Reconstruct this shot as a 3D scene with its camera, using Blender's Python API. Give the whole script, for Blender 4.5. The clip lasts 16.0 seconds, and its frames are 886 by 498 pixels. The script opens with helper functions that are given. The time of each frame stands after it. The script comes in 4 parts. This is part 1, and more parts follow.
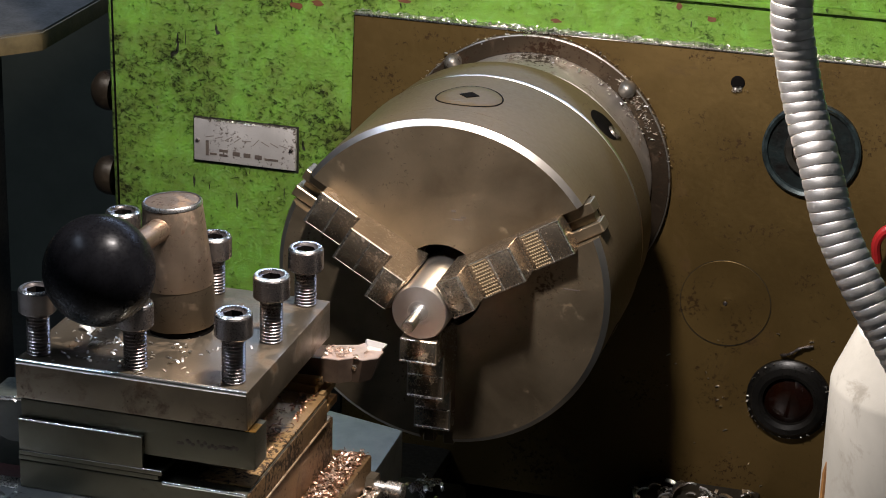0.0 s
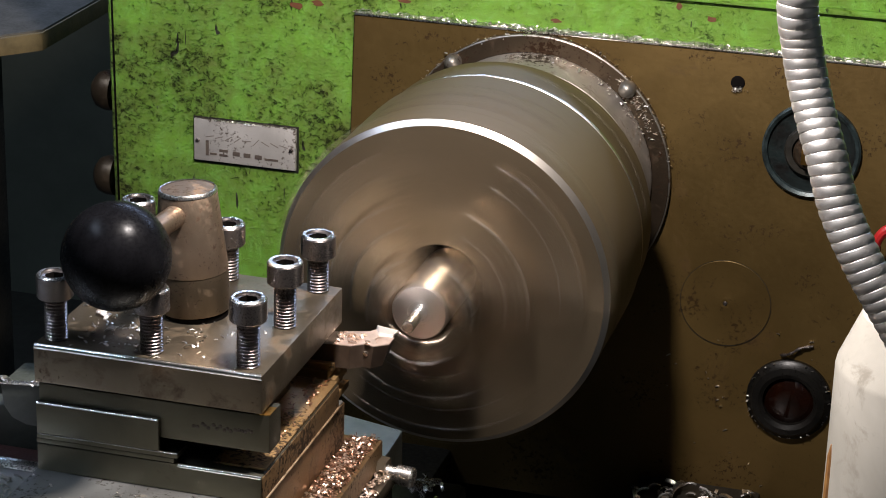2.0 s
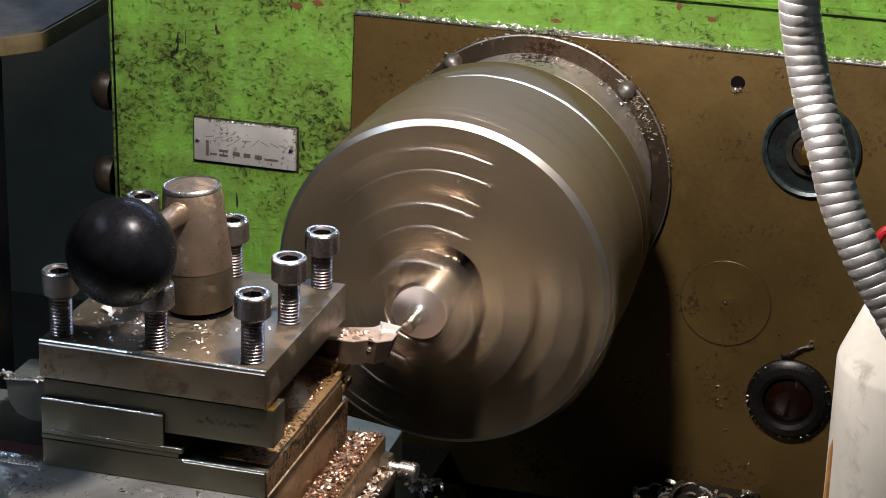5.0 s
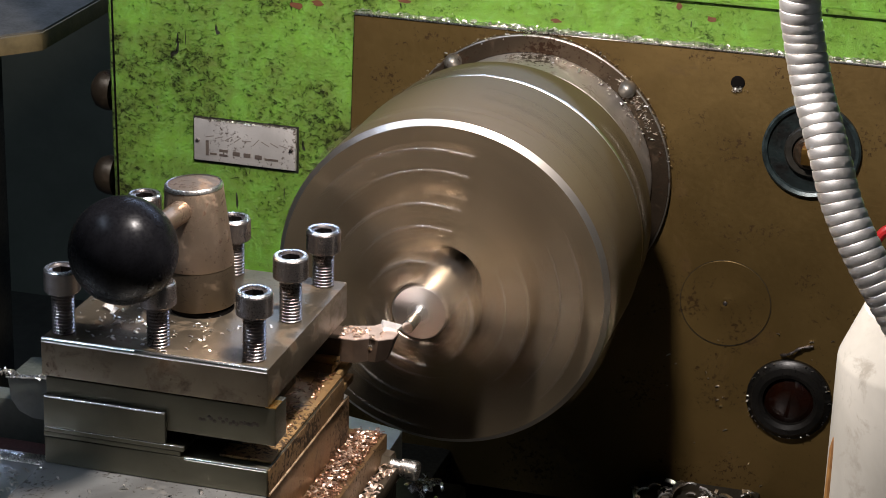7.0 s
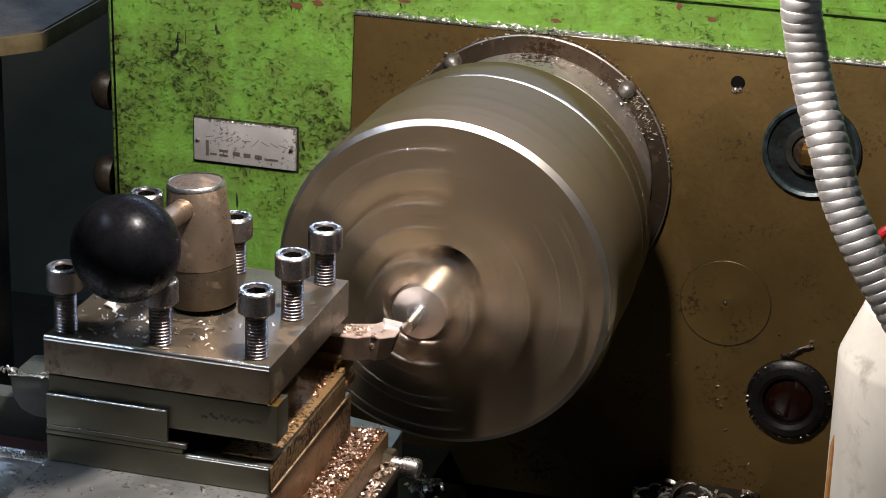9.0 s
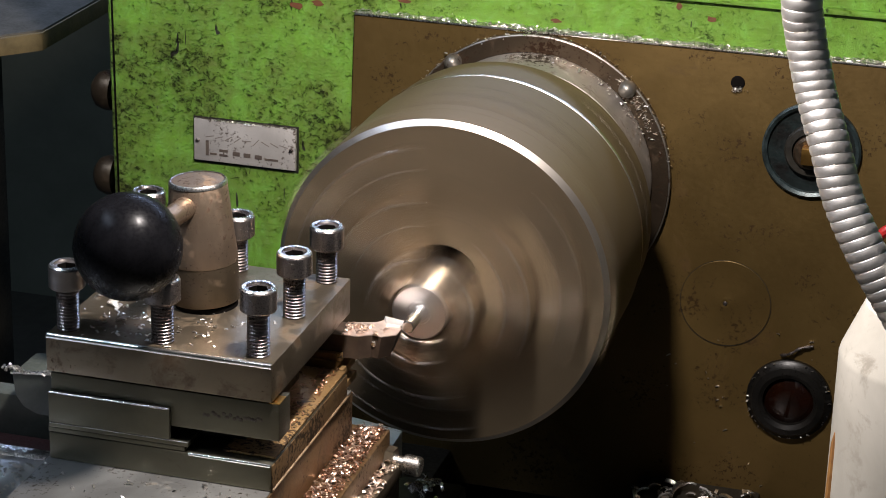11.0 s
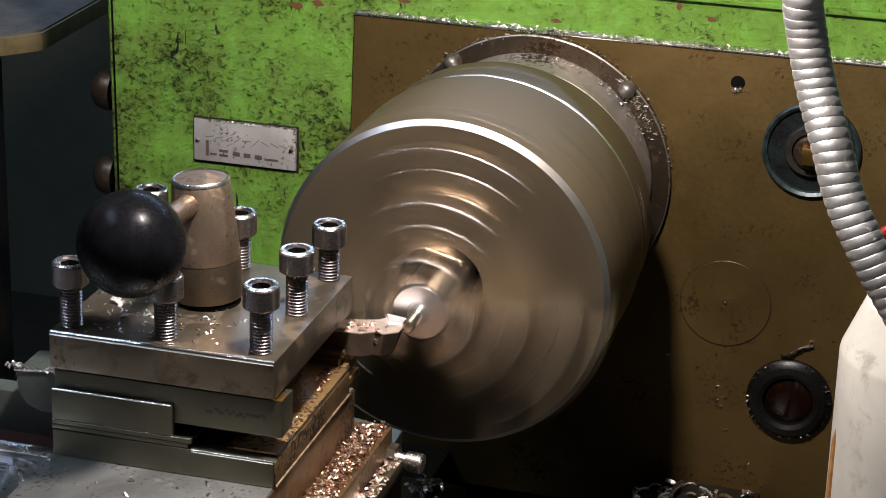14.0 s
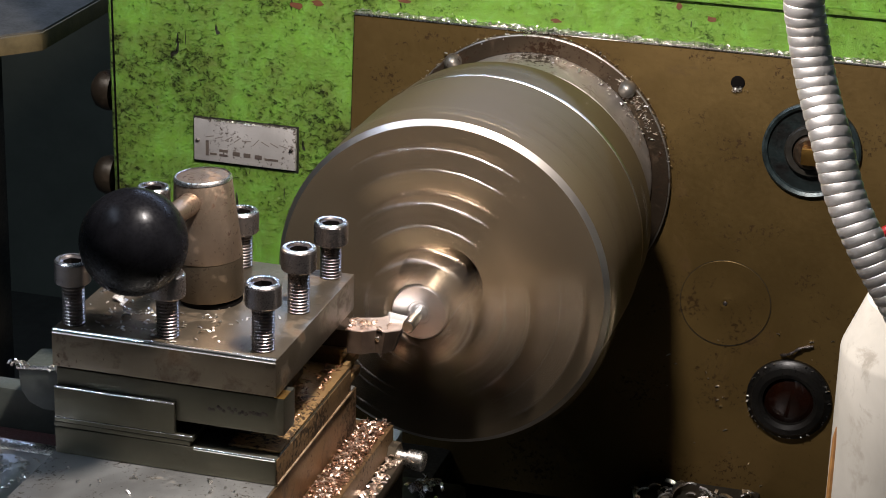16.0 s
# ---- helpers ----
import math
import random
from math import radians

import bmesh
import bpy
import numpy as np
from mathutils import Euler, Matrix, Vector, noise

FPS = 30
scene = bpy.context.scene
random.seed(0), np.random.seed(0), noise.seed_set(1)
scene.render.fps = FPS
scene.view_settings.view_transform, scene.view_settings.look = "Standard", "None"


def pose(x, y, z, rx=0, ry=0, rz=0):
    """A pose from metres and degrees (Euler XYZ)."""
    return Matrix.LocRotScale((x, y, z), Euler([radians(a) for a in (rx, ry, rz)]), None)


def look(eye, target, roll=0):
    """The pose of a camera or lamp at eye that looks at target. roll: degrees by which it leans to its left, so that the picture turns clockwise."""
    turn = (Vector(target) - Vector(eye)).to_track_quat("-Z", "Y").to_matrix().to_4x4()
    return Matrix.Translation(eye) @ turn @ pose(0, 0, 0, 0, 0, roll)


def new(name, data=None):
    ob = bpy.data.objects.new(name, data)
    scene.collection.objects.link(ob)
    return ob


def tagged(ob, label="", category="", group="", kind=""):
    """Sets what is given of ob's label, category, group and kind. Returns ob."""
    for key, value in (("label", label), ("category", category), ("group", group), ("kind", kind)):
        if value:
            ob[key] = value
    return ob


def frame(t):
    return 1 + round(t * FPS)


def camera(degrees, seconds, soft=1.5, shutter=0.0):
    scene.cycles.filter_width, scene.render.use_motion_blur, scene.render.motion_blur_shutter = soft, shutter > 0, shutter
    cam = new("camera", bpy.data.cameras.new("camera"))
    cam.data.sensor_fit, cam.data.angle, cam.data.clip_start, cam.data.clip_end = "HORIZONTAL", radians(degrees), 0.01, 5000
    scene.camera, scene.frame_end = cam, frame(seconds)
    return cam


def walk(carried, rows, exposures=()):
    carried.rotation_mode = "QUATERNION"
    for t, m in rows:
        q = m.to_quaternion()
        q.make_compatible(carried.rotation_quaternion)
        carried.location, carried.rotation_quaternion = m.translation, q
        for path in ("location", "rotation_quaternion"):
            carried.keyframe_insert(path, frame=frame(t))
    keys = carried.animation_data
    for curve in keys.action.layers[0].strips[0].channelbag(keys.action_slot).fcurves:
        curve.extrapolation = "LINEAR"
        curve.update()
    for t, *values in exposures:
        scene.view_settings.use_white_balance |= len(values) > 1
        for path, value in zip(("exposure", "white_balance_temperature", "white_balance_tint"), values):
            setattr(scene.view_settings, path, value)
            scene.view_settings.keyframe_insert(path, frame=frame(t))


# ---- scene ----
EYE, AIM, ROLL = (0.3232, -1.1838, 0.4832), (0.0785, -0.28486, 0.1338), 1.691
cam = camera(22.055, 16.0, soft=0.95, shutter=0.93)
walk(cam, [(0.0, look(EYE, AIM, ROLL)), (16.0, look(EYE, AIM, ROLL))], exposures=[(0.0, -0.02, 6000, 11.4), (1.0, 0.0, 6000, 11.4), (2.5, 0.08, 6000, 11.4), (9.0, 0.08, 6000, 11.4), (16.0, 0.04, 6000, 11.4)])

# ---- light: a dim workshop, one warm machine lamp above, one cool tube on the ceiling ----
world = bpy.data.worlds.new("world")
scene.world = world
world.use_nodes = True
world.node_tree.nodes["Background"].inputs["Color"].default_value = (0.5, 0.55, 0.65, 1)
world.node_tree.nodes["Background"].inputs["Strength"].default_value = 0.013


def area_lamp(name, eye, target, power, color, size, size_y=None):
    data = bpy.data.lights.new(name, "AREA")
    data.energy, data.color, data.size = power, color, size
    data.shape = "DISK" if size_y is None else "RECTANGLE"
    if size_y is not None:
        data.size_y = size_y
    ob = new(name, data)
    ob.matrix_world = look(eye, target)
    return ob


area_lamp("machine_lamp_light", (0.065, -0.24, 0.45), (0.0, -0.05, 0.0), 7.5, (1.0, 0.88, 0.77), 0.05)
area_lamp("left_tube_light", (-0.85, -0.50, 1.30), (-0.1, -0.15, 0.0), 8.0, (0.75, 0.85, 1.0), 0.7, 0.06)
area_lamp("rear_tube_light", (0.1, 1.4, 0.95), (0.0, -0.2, 0.0), 8.0, (0.56, 0.70, 1.0), 1.6, 0.05)

# ---- mesh helpers ----
ORIGIN = {}


def thing(name, base, label, category, group=""):
    ob = new(name)
    ob.empty_display_size = 0.02
    ob.location = base
    ORIGIN[ob.name] = Vector(base)
    return tagged(ob, label, category, group)


def root_origin(ob):
    while ob.parent:
        ob = ob.parent
    return ORIGIN.get(ob.name, Vector((0, 0, 0)))


def finish(name, bm, material, origin=(0, 0, 0), smooth=35):
    bmesh.ops.recalc_face_normals(bm, faces=bm.faces)
    bmesh.ops.translate(bm, verts=bm.verts, vec=-Vector(origin))
    for f in bm.faces:
        f.smooth = True
    lim = radians(smooth)
    for e in bm.edges:
        e.smooth = len(e.link_faces) == 2 and e.calc_face_angle(0.0) < lim
    me = bpy.data.meshes.new(name)
    bm.to_mesh(me)
    bm.free()
    me.materials.append(material)
    return me


def part(name, bm, material, parent, label="", smooth=35):
    """One mesh under a thing or a part; the bmesh is in world coordinates at the clip's start."""
    ob = new(name, finish(name, bm, material, root_origin(parent), smooth))
    ob.parent = parent
    return tagged(ob, label)


def solid(name, bm, material, label, category="", kind="", smooth=35, base=(0, 0, 0)):
    ob = new(name, finish(name, bm, material, base, smooth))
    ob.location = base
    ORIGIN[ob.name] = Vector(base)
    return tagged(ob, label, category, "", kind)


def soften(bm, verts, width, seg=2):
    if width > 0:
        edges = [e for e in bm.edges if e.verts[0] in verts and e.verts[1] in verts
                 and len(e.link_faces) == 2 and e.calc_face_angle(0.0) > 0.5]
        bmesh.ops.bevel(bm, geom=edges, offset=width, segments=seg, affect="EDGES", profile=0.6, clamp_overlap=True)


def box(bm, x0, x1, y0, y1, z0, z1, bev=0.0, seg=2):
    m = Matrix.Translation(((x0 + x1) / 2, (y0 + y1) / 2, (z0 + z1) / 2)) @ Matrix.Diagonal((x1 - x0, y1 - y0, z1 - z0, 1))
    vs = set(bmesh.ops.create_cube(bm, size=1.0, matrix=m)["verts"])
    soften(bm, vs, bev, seg)
    return bm


def boxed(*a, **k):
    return box(bmesh.new(), *a, **k)


def prism(bm, points, vec, bev=0.0, seg=2):
    """A polygon pulled along vec."""
    a = [bm.verts.new(p) for p in points]
    b = [bm.verts.new(Vector(p) + Vector(vec)) for p in points]
    n = len(a)
    bm.faces.new(a)
    bm.faces.new(b[::-1])
    for i in range(n):
        bm.faces.new((a[i], b[i], b[(i + 1) % n], a[(i + 1) % n]))
    bmesh.ops.recalc_face_normals(bm, faces=bm.faces)
    soften(bm, set(a + b), bev, seg)
    return bm


def turned(bm, profile, m, seg=48):
    """A turned solid: profile of (radius, height) along the local z axis, placed by m. Radius 0 closes an end."""
    rings = []
    for r, h in profile:
        if r <= 1e-7:
            rings.append([bm.verts.new(m @ Vector((0, 0, h)))])
        else:
            rings.append([bm.verts.new(m @ Vector((r * math.cos(2 * math.pi * i / seg), r * math.sin(2 * math.pi * i / seg), h))) for i in range(seg)])
    for a, b in zip(rings, rings[1:]):
        for i in range(seg):
            j = (i + 1) % seg
            if len(a) == 1 and len(b) == 1:
                continue
            if len(a) == 1:
                bm.faces.new((a[0], b[i], b[j]))
            elif len(b) == 1:
                bm.faces.new((a[i], b[0], a[j]))
            else:
                bm.faces.new((a[i], b[i], b[j], a[j]))
    return bm


def upright(x, y, z):
    return Matrix.Translation((x, y, z))


def along_y(x, y, z):
    """Local z runs along world +y."""
    return Matrix.Translation((x, y, z)) @ Matrix.Rotation(radians(-90), 4, "X")


def along(a, b):
    d = Vector(b) - Vector(a)
    return Matrix.Translation(a) @ d.to_track_quat("Z", "Y").to_matrix().to_4x4(), d.length


def swept(bm, pts, radii, seg=20):
    """A round tube through points; one radius a point; ends closed."""
    rings = []
    up = Vector((0, 1, 0)) if abs((pts[-1] - pts[0]).normalized().y) < 0.95 else Vector((1, 0, 0))
    for i, p in enumerate(pts):
        d = (pts[min(i + 1, len(pts) - 1)] - pts[max(i - 1, 0)]).normalized()
        a = d.cross(up).normalized()
        b = a.cross(d)
        rings.append([bm.verts.new(p + radii[i] * (math.cos(2 * math.pi * k / seg) * a + math.sin(2 * math.pi * k / seg) * b)) for k in range(seg)])
    for a, b in zip(rings, rings[1:]):
        for k in range(seg):
            bm.faces.new((a[k], a[(k + 1) % seg], b[(k + 1) % seg], b[k]))
    bm.faces.new(rings[0])
    bm.faces.new(rings[-1][::-1])
    return bm


def rod(a, b, r, bm=None, seg=10):
    """A thin rounded bead along a worn edge, added to hold a highlight line."""
    return swept(bm or bmesh.new(), [Vector(a), Vector(b)], [r, r], seg)


def spline(ctrl, n):
    """Catmull-Rom through control points, n points in all."""
    c = [Vector(p) for p in ctrl]
    c = [2 * c[0] - c[1]] + c + [2 * c[-1] - c[-2]]
    out = []
    spans = len(c) - 3
    for i in range(n):
        u = i / (n - 1) * spans
        k = min(int(u), spans - 1)
        t = u - k
        p0, p1, p2, p3 = c[k:k + 4]
        out.append(0.5 * (2 * p1 + (p2 - p0) * t + (2 * p0 - 5 * p1 + 4 * p2 - p3) * t * t + (3 * p1 - p0 - 3 * p2 + p3) * t ** 3))
    return out


# ---- materials ----
class Mat:
    """A node material with small builders for noise, ramps and mixes."""

    def __init__(self, name):
        self.m = bpy.data.materials.new(name)
        self.m.use_nodes = True
        self.t = self.m.node_tree
        self.b = self.t.nodes["Principled BSDF"]
        self.co = self.t.nodes.new("ShaderNodeTexCoord").outputs["Object"]

    def link(self, a, b):
        self.t.links.new(a, b)

    def noise(self, scale, detail=6, rough=0.6, distort=0.0, stretch=None):
        n = self.t.nodes.new("ShaderNodeTexNoise")
        n.inputs["Scale"].default_value, n.inputs["Detail"].default_value = scale, detail
        n.inputs["Roughness"].default_value, n.inputs["Distortion"].default_value = rough, distort
        co = self.co
        if stretch:
            mp = self.t.nodes.new("ShaderNodeMapping")
            mp.inputs["Scale"].default_value = stretch
            self.link(co, mp.inputs["Vector"])
            co = mp.outputs["Vector"]
        self.link(co, n.inputs["Vector"])
        return n.outputs["Fac"]

    def ramp(self, fac, *stops):
        r = self.t.nodes.new("ShaderNodeValToRGB")
        e = r.color_ramp.elements
        while len(e) < len(stops):
            e.new(0.5)
        for k, (at, c) in zip(e, stops):
            k.position = at
            k.color = (c, c, c, 1) if isinstance(c, (int, float)) else (*c, 1)
        self.link(fac, r.inputs["Fac"])
        return r.outputs["Color"]

    def mix(self, fac, a, b):
        n = self.t.nodes.new("ShaderNodeMix")
        n.data_type = "RGBA"
        for s, v in ((n.inputs[0], fac), (n.inputs[6], a), (n.inputs[7], b)):
            if isinstance(v, (int, float)):
                s.default_value = v
            elif isinstance(v, tuple):
                s.default_value = (*v, 1)
            else:
                self.link(v, s)
        return n.outputs[2]

    def math(self, op, a, b):
        n = self.t.nodes.new("ShaderNodeMath")
        n.operation = op
        for s, v in zip(n.inputs, (a, b)):
            if isinstance(v, (int, float)):
                s.default_value = v
            else:
                self.link(v, s)
        return n.outputs[0]

    def set(self, color=None, rough=None, metal=None, bump=None, strength=0.3, depth=0.001, coat=None):
        for key, v in (("Base Color", color), ("Roughness", rough), ("Metallic", metal), ("Coat Weight", coat)):
            if v is None:
                continue
            if isinstance(v, tuple):
                self.b.inputs[key].default_value = (*v, 1)
            elif isinstance(v, (int, float)):
                self.b.inputs[key].default_value = v
            else:
                self.link(v, self.b.inputs[key])
        if bump is not None:
            n = self.t.nodes.new("ShaderNodeBump")
            n.inputs["Strength"].default_value, n.inputs["Distance"].default_value = strength, depth
            self.link(bump, n.inputs["Height"])
            self.link(n.outputs["Normal"], self.b.inputs["Normal"])
        return self.m


def steel(name, light, dark, rough=(0.28, 0.5), scale=60, stretch=None, metal=1.0, stain=None, stain_from=0.55, specks=None, speck_from=0.60):
    """Machined steel: fine grain, larger patches of tone, optional oily stain that is no longer bare metal."""
    k = Mat(name)
    big = k.noise(scale * 0.3, 5, 0.6, 0.3)
    fine = k.noise(scale * 12, 3, 0.6, 0.0, stretch)
    color = k.mix(k.ramp(big, (0.3, 0.0), (0.7, 1.0)), dark, light)
    grain = k.math("ADD", k.math("MULTIPLY", fine, 0.5), k.math("MULTIPLY", big, 0.5))
    rg = k.ramp(grain, (0.3, rough[0]), (0.7, rough[1]))
    mt = metal
    if stain:
        f = k.ramp(k.noise(scale * 0.9, 8, 0.68, 0.4), (stain_from, 0.0), (stain_from + 0.12, 1.0))
        color = k.mix(f, color, stain)
        rg = k.mix(f, rg, (0.55, 0.55, 0.55))
        mt = k.math("MULTIPLY", k.math("SUBTRACT", 1.0, k.math("MULTIPLY", f, 0.75)), metal)
    if specks:
        gate = k.math("MULTIPLY", k.noise(26, 3, 0.5, 0.3), 0.42)
        f = k.ramp(k.math("ADD", gate, k.math("MULTIPLY", k.noise(340, 5, 0.7, 0.4), 0.58)), (speck_from - 0.03, 0.0), (speck_from + 0.02, 1.0))
        color = k.mix(f, color, specks)
        rg = k.mix(f, rg, (0.65, 0.65, 0.65))
    return k.set(color, rg, mt, fine, 0.16, 0.0004)


def dirty_paint(name, paint, paint2, dirt, chip):
    """Old paint under oily dirt: large smears, clotted specks, scratches, and a few bare patches."""
    k = Mat(name)
    blotch = k.noise(15, 5, 0.6, 0.6)
    clot = k.noise(250, 9, 0.80, 0.6, (0.85, 1.0, 1.1))
    speck = k.noise(420, 6, 0.75, 0.4)
    mid = k.noise(46, 9, 0.76, 0.6)
    # the dirt lies thick on the corner beside the face plate and thins out along the top
    sep = k.t.nodes.new("ShaderNodeSeparateXYZ")
    k.link(k.co, sep.inputs[0])
    thin = k.ramp(k.math("ADD", k.math("ADD", sep.outputs[0], 0.12), k.math("MULTIPLY", k.math("SUBTRACT", mid, 0.5), 0.08)), (0.0, 0.0), (0.06, 1.0))
    smear = k.ramp(k.noise(85, 6, 0.7, 1.2, (1.0, 1.0, 0.7)), (0.48, 0.0), (0.66, 0.75))
    tone = k.mix(k.ramp(k.noise(30, 5), (0.35, 0.0), (0.65, 1.0)), paint, paint2)
    tone = k.mix(smear, tone, (0.185, 0.43, 0.060))
    film = k.ramp(k.math("ADD", k.math("MULTIPLY", blotch, 0.58), k.math("MULTIPLY", mid, 0.54)), (0.44, 0.0), (0.70, 0.80))
    level = k.math("ADD", k.math("MULTIPLY", clot, 0.61), k.math("ADD", k.math("MULTIPLY", blotch, 0.25), k.math("MULTIPLY", speck, 0.14)))
    level = k.math("SUBTRACT", level, k.math("MULTIPLY", thin, 0.030))
    spots = k.ramp(level, (0.522, 0.0), (0.586, 0.90))
    color = k.mix(k.math("MULTIPLY", film, k.math("SUBTRACT", 1.0, k.math("MULTIPLY", thin, 0.45))), tone, (0.105, 0.112, 0.018))
    color = k.mix(spots, color, dirt)
    scratch = k.ramp(k.noise(60, 3, 0.5, 3.0, (1.0, 1.0, 0.25)), (0.70, 0.0), (0.715, 1.0))
    color = k.mix(scratch, color, dirt)
    bare = k.ramp(k.noise(30, 5, 0.6, 0.6), (0.80, 0.0), (0.81, 1.0))
    color = k.mix(bare, color, chip)
    rg = k.mix(spots, (0.38, 0.38, 0.38), (0.7, 0.7, 0.7))
    h = k.math("ADD", k.math("MULTIPLY", mid, 0.4), k.math("ADD", k.math("MULTIPLY", clot, 0.8), k.math("MULTIPLY", spots, 0.3)))
    k.link(k.math("SUBTRACT", 0.5, k.math("MULTIPLY", spots, 0.4)), k.b.inputs["Specular IOR Level"])
    return k.set(color, rg, 0.0, h, 1.0, 0.0024)


def plain(name, a, b, rough=0.5, scale=40, metal=0.0, bump=0.15, coat=None):
    k = Mat(name)
    n = k.noise(scale, 7, 0.65, 0.3)
    f = k.noise(scale * 9, 4, 0.6)
    return k.set(k.mix(k.ramp(n, (0.35, 0.0), (0.68, 1.0)), a, b), k.ramp(f, (0.3, max(rough - 0.1, 0.02)), (0.7, min(rough + 0.12, 1.0))), metal, f, bump, 0.0005, coat)


GREEN = dirty_paint("green_paint", (0.170, 0.378, 0.030), (0.132, 0.298, 0.024), (0.011, 0.011, 0.005), (0.28, 0.07, 0.02))
PLATE = steel("oily_plate", (0.130, 0.084, 0.027), (0.073, 0.046, 0.014), (0.36, 0.58), 24, None, 0.6, (0.056, 0.032, 0.010), 0.60, (0.040, 0.022, 0.007), 0.597)
PLATE.node_tree.nodes["Principled BSDF"].inputs["Specular IOR Level"].default_value = 0.25
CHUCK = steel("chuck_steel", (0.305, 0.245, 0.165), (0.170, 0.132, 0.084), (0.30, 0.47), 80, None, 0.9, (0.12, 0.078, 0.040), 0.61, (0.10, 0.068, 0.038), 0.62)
RIM = steel("worn_rim", (0.60, 0.56, 0.51), (0.42, 0.38, 0.33), (0.30, 0.42), 40)
# oily brown sides, coloured well below the face to include their shade
CHUCK_SIDE = steel("shaded_oily_chuck_side", (0.106, 0.077, 0.040), (0.066, 0.048, 0.025), (0.42, 0.58), 30, None, 0.28, (0.066, 0.042, 0.021), 0.64, (0.06, 0.04, 0.022), 0.625)
JAW = steel("jaw_steel", (0.56, 0.46, 0.35), (0.34, 0.270, 0.195), (0.17, 0.34), 60, None, 0.95, (0.10, 0.068, 0.04), 0.62, (0.06, 0.040, 0.024), 0.63)
BRIGHT = steel("bright_steel", (0.84, 0.81, 0.77), (0.70, 0.67, 0.63), (0.20, 0.34), 80)
# near-white steel for the beads that draw highlights along rubbed edges
EDGE_GLINT = steel("rubbed_edge_glint", (0.97, 0.96, 0.95), (0.93, 0.92, 0.91), (0.20, 0.27), 200)
PIN = steel("polished_pin", (0.93, 0.91, 0.89), (0.85, 0.83, 0.81), (0.12, 0.22), 260)
WORK = steel("turned_steel", (0.92, 0.89, 0.86), (0.84, 0.81, 0.78), (0.27, 0.33), 260)
FLANGE = steel("flange_iron", (0.115, 0.085, 0.056), (0.060, 0.044, 0.030), (0.28, 0.46), 50, None, 0.85, (0.05, 0.028, 0.014), 0.60, (0.04, 0.02, 0.01), 0.58)
PALE = steel("pale_worn_steel", (0.52, 0.475, 0.42), (0.30, 0.27, 0.235), (0.36, 0.52), 60, None, 0.75, (0.12, 0.08, 0.045), 0.55, (0.06, 0.04, 0.025), 0.60)
POST = steel("tool_post_steel", (0.240, 0.200, 0.146), (0.150, 0.122, 0.085), (0.30, 0.46), 55, None, 0.92, (0.075, 0.046, 0.023), 0.53, (0.08, 0.052, 0.03), 0.64)
CROSS = steel("cross_slide_steel", (0.74, 0.74, 0.74), (0.50, 0.50, 0.50), (0.28, 0.46), 50, (10, 1, 1), 0.9, (0.20, 0.17, 0.12), 0.64)
GROUND = steel("ground_steel", (0.150, 0.142, 0.105), (0.100, 0.094, 0.070), (0.30, 0.46), 50, (1, 12, 12), 0.95, (0.07, 0.058, 0.036), 0.64)
TABLE = steel("table_steel", (0.42, 0.42, 0.40), (0.25, 0.245, 0.23), (0.34, 0.54), 60, (10, 1, 1), 0.9, (0.13, 0.105, 0.07), 0.58, (0.06, 0.05, 0.035), 0.60)
CONE = steel("lever_hub_steel", (0.40, 0.305, 0.222), (0.24, 0.178, 0.124), (0.30, 0.46), 70, (3, 3, 0.6), 0.92, (0.16, 0.095, 0.050), 0.55, (0.10, 0.060, 0.038), 0.585)
COLLAR = steel("collar_steel", (0.160, 0.124, 0.084), (0.100, 0.076, 0.050), (0.34, 0.50), 70, (3, 3, 0.6), 0.92, (0.09, 0.056, 0.03), 0.62, (0.06, 0.038, 0.023), 0.61)
SCREW = steel("black_oxide_steel", (0.34, 0.31, 0.30), (0.18, 0.155, 0.145), (0.22, 0.36), 120, None, 0.95)
# near-black for joints, and for the shade inside sockets, holes and gaps
SOCKET = plain("recess_shade_black", (0.003, 0.0027, 0.0024), (0.006, 0.005, 0.0045), 0.8, 90)
# near-black for oily iron and grime, with shade put into the colour too
OILY_SHADED = plain("oily_and_shaded_black", (0.008, 0.0075, 0.006), (0.020, 0.017, 0.012), 0.45, 30, 0.0)
RUST = steel("oil_browned_steel", (0.25, 0.155, 0.07), (0.13, 0.078, 0.034), (0.34, 0.55), 70, None, 0.75, (0.045, 0.026, 0.012), 0.53, (0.03, 0.018, 0.009), 0.575)
KNOB = plain("black_bakelite", (0.0025, 0.0025, 0.003), (0.005, 0.005, 0.006), 0.28, 60, 0.0, 0.05)
CHIP = steel("fresh_chips", (0.95, 0.80, 0.70), (0.62, 0.46, 0.36), (0.26, 0.48), 300)
DUST = steel("silver_chips", (0.92, 0.89, 0.85), (0.72, 0.68, 0.63), (0.2, 0.4), 300)
SEAT = steel("spindle_steel", (0.30, 0.28, 0.25), (0.16, 0.145, 0.122), (0.32, 0.5), 50, None, 0.8, (0.09, 0.06, 0.04), 0.60, (0.06, 0.04, 0.025), 0.58)
ENAMEL = steel("white_enamel", (0.46, 0.43, 0.37), (0.30, 0.28, 0.235), (0.34, 0.5), 45, (3, 3, 0.35), 0.0, (0.27, 0.245, 0.20), 0.54)
STAIN = plain("burnt_brown", (0.34, 0.17, 0.05), (0.20, 0.09, 0.03), 0.5, 120)
HOSE = steel("hose_steel", (0.99, 0.96, 0.92), (0.94, 0.89, 0.84), (0.36, 0.48), 160, None, 1.0)
GREYPAINT = plain("grey_paint", (0.78, 0.80, 0.75), (0.62, 0.64, 0.60), 0.5, 60)
